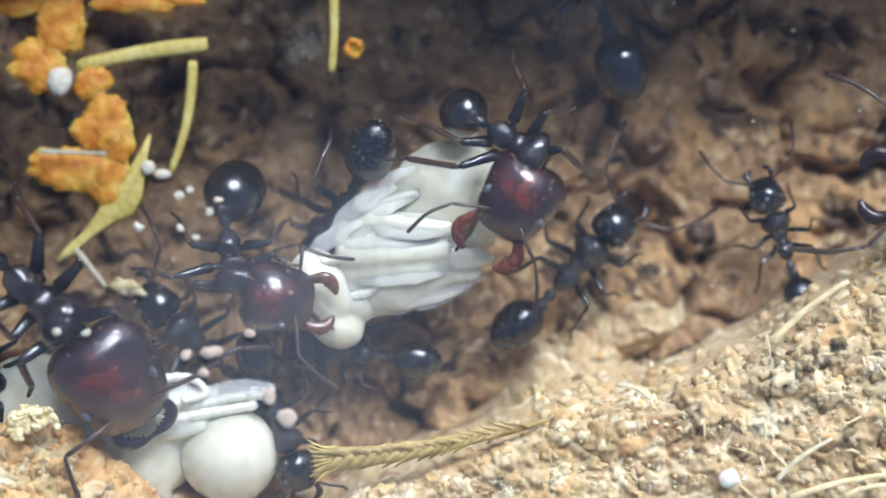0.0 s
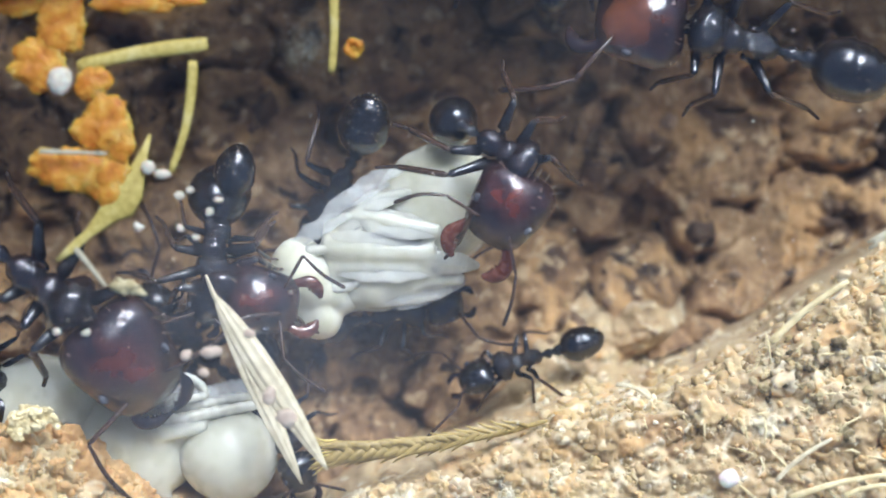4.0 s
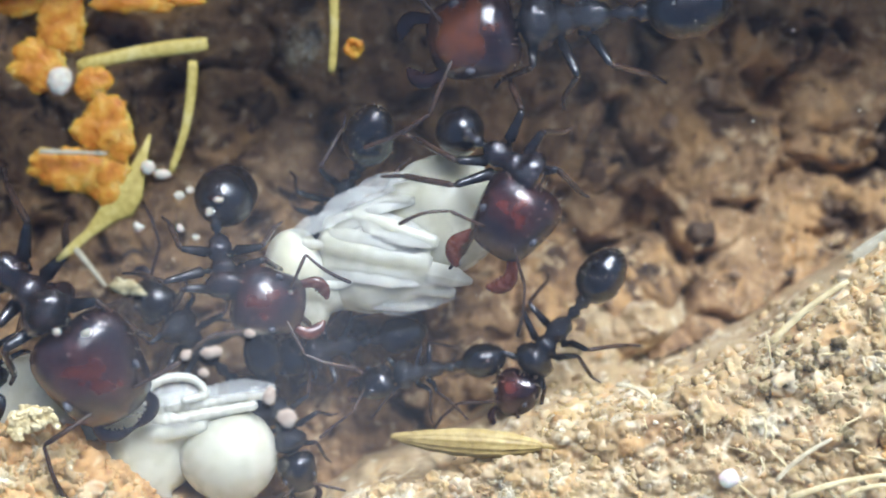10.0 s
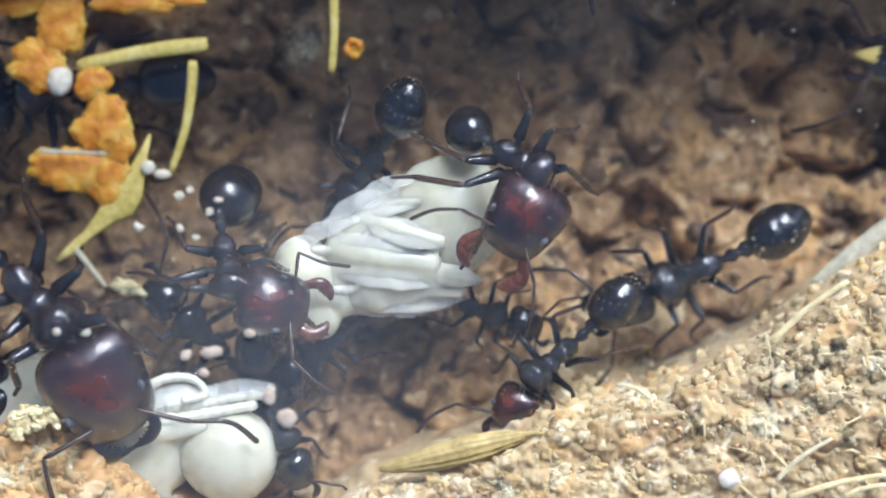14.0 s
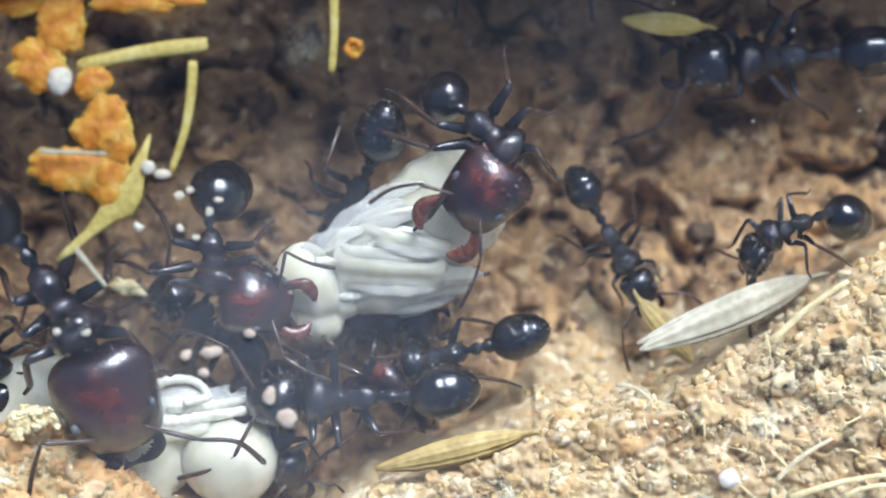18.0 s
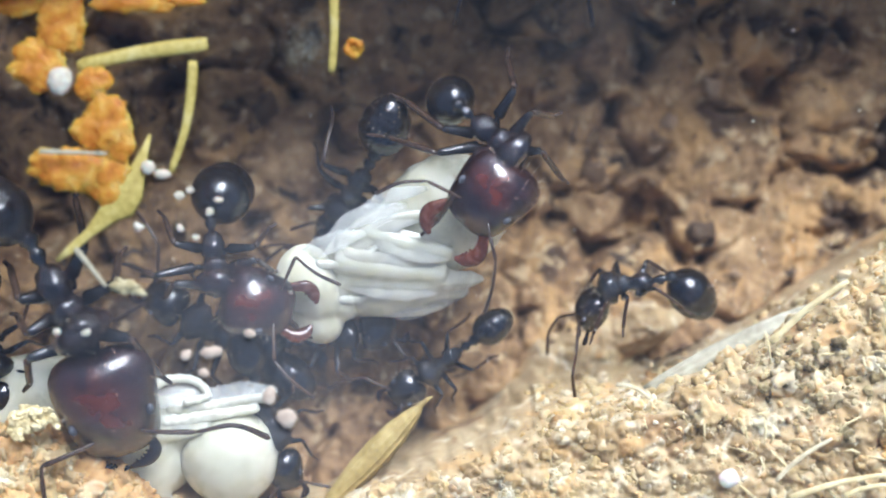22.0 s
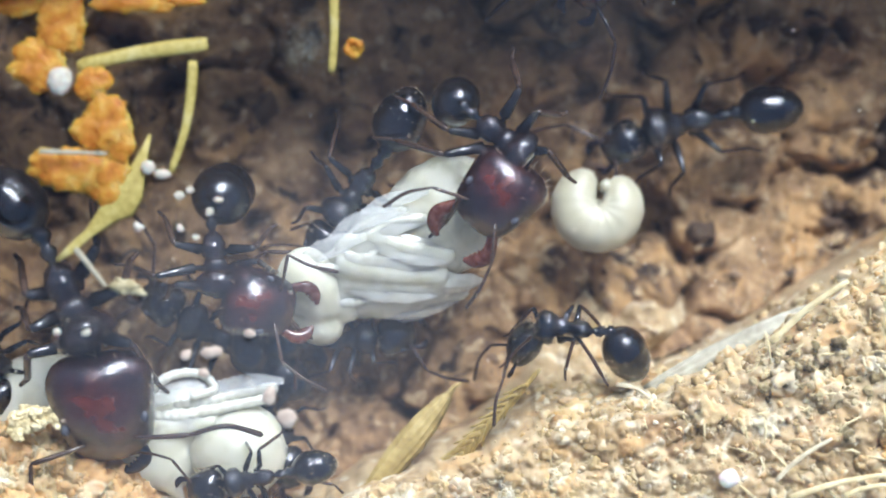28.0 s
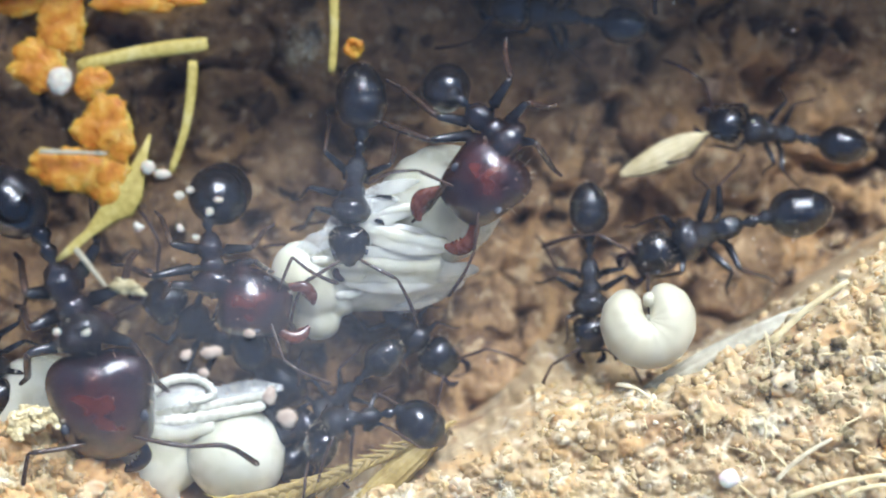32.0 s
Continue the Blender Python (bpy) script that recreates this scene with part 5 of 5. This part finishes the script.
    track(ANT_K, [(0, 30.65, 2.69, 3, 180, 0, 0), (16, 24.11, 7.17, 3, -145, 0, 0), (16.5, 17.54, 6.91, 3.2, -112, 0, 0), (17, 15.85, 3.89, 3.2, -126, 0, 0), (17.5, 14.72, -0.05, 4, -140, 0, 35), (18, 15.15, 0.50, 4.4, -157, 0, 35), (18.5, 12.28, -1.54, 4.8, -156, 0, 35), (19, 12.32, -1.74, 5.2, -160, 0, 35), (20, 12.20, -2.02, 5.4, -173, 0, 58), (20.5, 13.31, -1.76, 5.4, -170, 0, 58), (21, 11.79, -1.64, 5.2, -163, 0, 58), (21.5, 9.89, -2.00, 5, -168, 0, 58),
                  (22, 8.36, -2.24, 5, -169, 0, 58), (22.5, 5.92, -3.54, 5.6, -166, 0, 58), (23, 4.62, -4.87, 6.2, -158, 0, 58), (24, 5.02, -5.07, 6.4, -167, 0, 58), (25, 4.78, -4.95, 6.4, -163, 0, 58), (25.5, 4.72, -5.04, 6.4, -161, 0, 58), (27.5, 4.72, -4.69, 6.4, -170, 0, 58), (28, 5.52, -4.18, 6.2, 177, 0, 58), (28.5, 5.98, -4.00, 6.2, 176, 0, 58), (29, 3.66, -4.42, 6, 175, 0, 58), (29.5, 1.27, -5.93, 6, 171, 0, 58),
                  (30, 0.28, -6.08, 6, 175, 0, 58), (30.5, -0.57, -6.02, 6, 170, 0, 58), (31, -0.94, -5.91, 6, 164, 0, 58), (31.5, -1.23, -6.34, 6.2, 177, 0, 58), (32, -2.94, -7.76, 6.6, -167, 0, 58)])
    track(ANT_L, [(0, -2.05, 0.63, 2.2, -150), (19.5, -1.56, 0.63, 2.2, -150), (20.3, -0.34, -1.07, 2.6, -145), (21, 1.23, -3.83, 3.6, -138), (22, 0.29, -4.59, 4.2, -144), (22.5, 0.16, -4.53, 4.2, -153), (23, -0.25, -5.24, 4.4, -155), (24, -0.59, -5.49, 4.4, -155), (25, -1.73, -6.33, 4.6, -151), (25.5, -1.96, -6.63, 4.6, -149), (26.5, -4.82, -8.48, 6, -159), (27.5, -7.84, -9.22, 7.6, -172), (28, -7.49, -9.39, 7.6, -169), (28.5, -7.61, -9.35, 7.6, -174), (29, -7.72, -9.25, 7.6, 180),
                  (29.5, -7.94, -8.18, 8, 155), (30, -9.10, -7.65, 8.2, 161), (30.5, -7.99, -7.99, 8, -169), (31, -5.88, -7.30, 6, -138), (32, -4.16, -6.07, 4.6, -138)])
    track(ANT_M, [(0, 31.84, 5.37, 2.6, 180), (24.3, 27.95, 5.37, 2.6, 178), (25, 21.60, 5.48, 2.8, 176), (25.5, 17.99, 5.39, 2.8, 177), (27.5, 15.12, 5.90, 2.8, 177), (28, 10.87, 5.24, 2.8, -168), (28.5, 9.53, 3.02, 2.8, -150), (29, 9.55, 2.56, 2.8, -154), (29.5, 9.52, 3.08, 2.8, -165), (30, 12.15, 4.18, 2.8, -148), (30.5, 15.18, 4.56, 3, -115), (31, 13.36, 1.78, 3.2, -129), (31.5, 11.54, 0.00, 3.6, -153), (32, 12.07, 0.66, 3.6, -165)])
    carry(LARVA, [(0, 26.00, 3.41, 3.2, -20), (24.3, 22.62, 3.41, 3.2, -20), (25, 16.43, 3.33, 3.2, -10), (25.5, 13.46, 3.33, 3.2, -25), (27.5, 10.34, 4.01, 3.2, -40), (28, 6.60, 1.91, 3.2, -10), (28.5, 5.84, -1.18, 3.4, 0), (29, 6.36, -1.69, 3.6, 5), (29.5, 5.45, -0.07, 3.4, 0), (30, 9.07, -0.48, 3.4, 0), (30.5, 13.45, -1.17, 5, 0), (31, 11.05, -3.33, 6, 0), (31.5, 8.83, -4.25, 6.6, 5), (32, 8.52, -2.93, 6, 10)])
    track(ANT_N, [(0, 7.46, 20.25, 2.2, -90), (29, 7.58, 17.08, 2.2, -90), (29.5, 7.52, 12.82, 2.2, -91), (30, 5.51, 10.26, 2.2, -90), (30.5, 6.71, 5.74, 2.4, -90), (31, 8.17, 2.18, 2.8, -80), (31.5, 7.38, 0.33, 3.2, -72), (32, 6.24, -0.94, 3.4, -89)])
    track(ANT_O, [(0, 31.11, 2.94, 2.6, 180), (31, 26.13, 2.21, 2.6, 180), (31.5, 20.91, 2.82, 2.6, 177), (32, 14.60, 4.88, 2.6, 170)])
    carry(HUSK_BROAD, [(0, 26.86, 2.70, 2.6, 180), (31, 22.00, 2.21, 2.6, 180), (31.5, 17.39, 2.99, 2.6, 180), (32, 11.20, 4.88, 2.6, 205)])
    track(ANT_P, [(0, 6.48, 11.10, 2.3, 110), (0.6, 4.65, 13.41, 2.3, 106), (2, 3.55, 16.82, 2.3, 121), (11, 15.00, 20.96, 2.3, 180), (12.5, 34.47, 15.61, 2.3, 180), (13.6, 29.60, 8.55, 2.3, 180), (14.5, 17.19, 8.06, 2.3, 179), (15.4, 22.79, 9.28, 2.3, 180), (16.8, 21.33, 8.91, 2.3, 177), (17.5, 12.93, 8.67, 2.3, 177), (18, 14.87, 8.24, 2.3, -176), (18.6, 17.43, 9.03, 2.3, 6), (19.5, 25.95, 9.28, 2.3, 0), (22, 25.95, 9.28, 2.3, 0)])
    track(ANT_Q, [(0, 3.55, 17.36, 4.5, -91), (22.4, 3.55, 16.64, 4.5, -91), (23, 2.88, 14.67, 5, -96), (24, 3.12, 13.10, 5, -101), (24.5, 3.62, 12.58, 5, -92), (25, 4.61, 10.20, 5, -85), (25.5, 6.48, 13.24, 5, -87), (26.4, 6.60, 17.24, 4.5, -90), (28, 8.27, 14.01, 4.5, -124), (28.6, 6.96, 17.48, 4.5, -97)])
    track(ANT_R, [(0, -3.53, -4.43, 3.6, 174), (0.5, -3.52, -4.73, 3.6, 166), (1, -4.31, -4.67, 3.6, -18), (2, -2.57, -4.37, 3.6, -31), (3, -2.51, -3.47, 3.6, 5), (3.5, -2.38, -2.84, 3.6, 10), (6, -3.17, -2.99, 3.6, -5), (9, -3.83, -4.13, 3.6, -169), (13, -4.46, -4.09, 3.6, -168), (16.5, -5.40, -3.59, 3.6, -18), (19, -2.51, -2.87, 3.6, 0), (23, -5.88, -4.07, 3.6, 9), (25, -6.00, -4.01, 3.6, -8), (27.5, -5.15, -4.01, 3.6, 6), (29.2, -2.50, -3.58, 3.8, 0), (30, -1.54, -3.64, 3.8, 5), (31, -0.70, -2.75, 3.6, 24), (32, -2.02, -2.99, 3.6, -41)])
    track(ANT_S, [(0, -6.12, -9.34, 4.6, -70), (8, -6.07, -9.39, 4.6, -74), (16, -6.31, -9.25, 4.6, -70), (23, -6.67, -9.29, 4.6, -72), (32, -6.31, -9.05, 4.6, -70)], "head", False)
    track(ANT_T, [(0, -18.60, -6.98, 5.4, -80), (12, -18.51, -6.62, 5.4, -78), (22, -18.41, -6.26, 5.4, -80), (32, -18.56, -6.26, 5.4, -80)], "head", False)
    track(ANT_U, [(0, -10.00, -4.45, 3.2, 137), (9, -10.19, -4.39, 3.2, 135), (19, -9.14, -3.90, 3.4, 143), (24, -9.26, -3.84, 3.4, 150), (32, -9.40, -3.96, 3.2, 145)])
    track(ANT_V, [(0, 29.58, 9.27, 2.4, 180), (30.4, 26.17, 8.05, 2.4, 180), (31, 19.48, 8.05, 2.4, 177), (31.5, 10.62, 8.50, 2.4, 171), (32, 5.32, 9.94, 2.4, 171)])
    carry(HUSK_SMALL, [(0, 27.5, 8.51, 2.8, 180), (13.6, 26.09, 8.51, 2.8, 180), (14.5, 14.33, 8.07, 2.8, 180), (15.2, 14.2, 8.8, 2.8, 188), (16.5, 14.9, 9.3, 2.8, 197), (17, 13.6, 9.3, 2.8, 192), (17.5, 8.0, 9.45, 3.2, 178), (18, 11.2, 9.5, 3, 175), (18.6, 20.5, 9.6, 2.8, 172), (19.5, 26.0, 9.4, 2.8, 170),
                       (30.4, 22.21, 8.03, 2.8, 160), (31, 15.91, 7.90, 2.8, 152), (31.5, 7.18, 9.00, 2.8, 165), (32, 2.09, 12.0, 2.8, 170)])
    for k, (thing, period, amount) in enumerate(((ANT_A, 1.1, 22), (ANT_B, 1.2, 18), (ANT_C, 1.0, 20), (ANT_D, 1.4, 15), (ANT_E, 1.0, 18), (ANT_K, 0.8, 16), (ANT_H, 0.9, 16), (ANT_M, 1.0, 10))):
        feel(thing, period, amount, k)
    carry(HUSK_PALE, [(0, -27.90, -1.37, 8.2, 244), (2.6, -17.68, 0.49, 9.2, 244), (3, -12.98, 1.52, 9.4, 245), (3.5, -10.12, -1.64, 9.4, 291), (5.5, -8.00, -2.17, 8.8, 309), (6, -3.97, -3.67, 8.6, 336), (6.5, -0.95, -2.65, 8, 348), (7, 6.78, -1.49, 7.6, 364), (7.5, 16.67, 2.62, 6, 384), (8, 24.39, 4.35, 4, 380), (9, 25.94, 4.60, 3.5, 380)])
    track(ANT_W, [(0, -27.96, -0.68, 6.5, -146), (2.5, -17.26, 1.32, 6.5, -142), (3, -11.20, 2.20, 6.5, -142), (3.5, -9.15, 0.72, 7.2, -121), (5.5, -9.33, 0.14, 7.2, -62), (6, -5.34, -2.33, 7.4, -26), (6.5, -2.44, -4.44, 6.6, 13), (7, 6.68, -4.46, 6.2, 26), (7.5, 13.95, -1.40, 5, 41), (8, 21.22, 1.59, 3.6, 28), (9, 26.17, 2.93, 3, 13)])
    carry(HUSK_FORE, [(0, 27.06, 2.69, 2.8, 180), (15.6, 22.6, 5.2, 2.8, 200), (16.5, 12.2, 4.6, 2.8, 255), (17, 9.93, -0.22, 3.2, 290), (17.5, 8.47, -2.27, 3.4, 290), (18, 8.35, -2.15, 3.4, 310), (18.5, 8.59, -1.42, 3.4, 310), (19, 8.71, -0.22, 3.4, 315), (19.5, 6.43, -0.70, 3.2, 260), (20, 3.30, 1.00, 2.6, 230), (20.8, -0.58, 0.75, 2.4, 220)])
    carry(HUSK_RIBBED, [(0, 4.00, -7.11, 7.2, 190), (5.5, 4.00, -7.11, 7.2, 188), (7, 4.11, -7.27, 7.2, 190), (7.7, 4.18, -7.61, 6.6, 194), (8.6, 4.07, -8.31, 5, 216, -8), (9.5, 3.98, -8.60, 4.2, 220, -10), (22.6, 3.98, -8.36, 4.2, 220, -10), (23.4, 3.68, -7.65, 6, 212, -6), (24, 3.60, -6.94, 7.2, 210, -8), (25.5, 3.37, -6.33, 7.2, 214, -10), (27.5, 3.47, -5.88, 7, 220, -12), (28, 3.80, -5.14, 6.8, 224, -12), (28.5, 3.47, -4.95, 6.8, 216, -8), (29, 2.84, -5.25, 6.8, 214, -6), (29.5, 2.25, -5.14, 6.8, 212, -6), (30, 1.08, -6.77, 7, 205), (32, -0.56, -7.70, 7, 200)])
    carry(HUSK_GREEN, [(0, 5.18, -11.72, 4.2, 184), (6.8, 5.18, -11.72, 4.2, 184), (7.6, 4.48, -9.59, 6.8, 180), (8, 4.05, -8.19, 7.8, 178), (9, 4.23, -8.12, 7.8, 176), (11, 4.21, -7.93, 7.8, 177), (12, 3.28, -7.57, 7.6, 191), (14.5, 3.63, -7.62, 7.6, 193), (19, 3.41, -7.58, 7.4, 193), (20, 3.17, -7.63, 7.4, 195), (20.8, 0.38, -6.12, 6, 226), (22, -0.85, -6.48, 5.4, 226), (23, -0.33, -6.38, 5.4, 222), (25.5, 0.14, -6.15, 5.4, 224), (28, 0.38, -5.91, 5.4, 230), (29, 1.78, -5.37, 6.8, 212), (30, 1.31, -6.54, 6.8, 210), (32, 0.14, -7.36, 6.8, 222)])
    carry(HUSK_MID, [(0, -0.58, 0.51, 2.4, 200), (11, -0.34, 0.27, 2.4, 205), (11.6, 1.58, -3.33, 4.4, 208), (12, 0.90, -4.21, 5, 212), (12.5, 0.26, -5.20, 5.4, 213), (12.85, 0.9, -3.3, 3.2, 215), (13.6, 0.39, -2.40, 3, 210), (14.2, -0.34, -0.71, 2.4, 205)])
    carry(HUSK_LONG, [(0, 26.97, 3.41, 3.2, 200), (15.6, 22.10, 3.88, 3.4, 220), (16.5, 15.83, 5.81, 2.6, 260, 30), (17, 15.1, 2.6, 2.6, 232, 38), (17.5, 15.3, -0.9, 3.4, 215, 34), (18, 15.6, -1.2, 3.8, 200, 30), (18.5, 16.0, -2.2, 4.6, 205, 14), (19, 16.67, -2.36, 5, 204), (20, 17.05, -2.12, 5, 204), (32, 17.05, -2.12, 5, 204)])


motions()
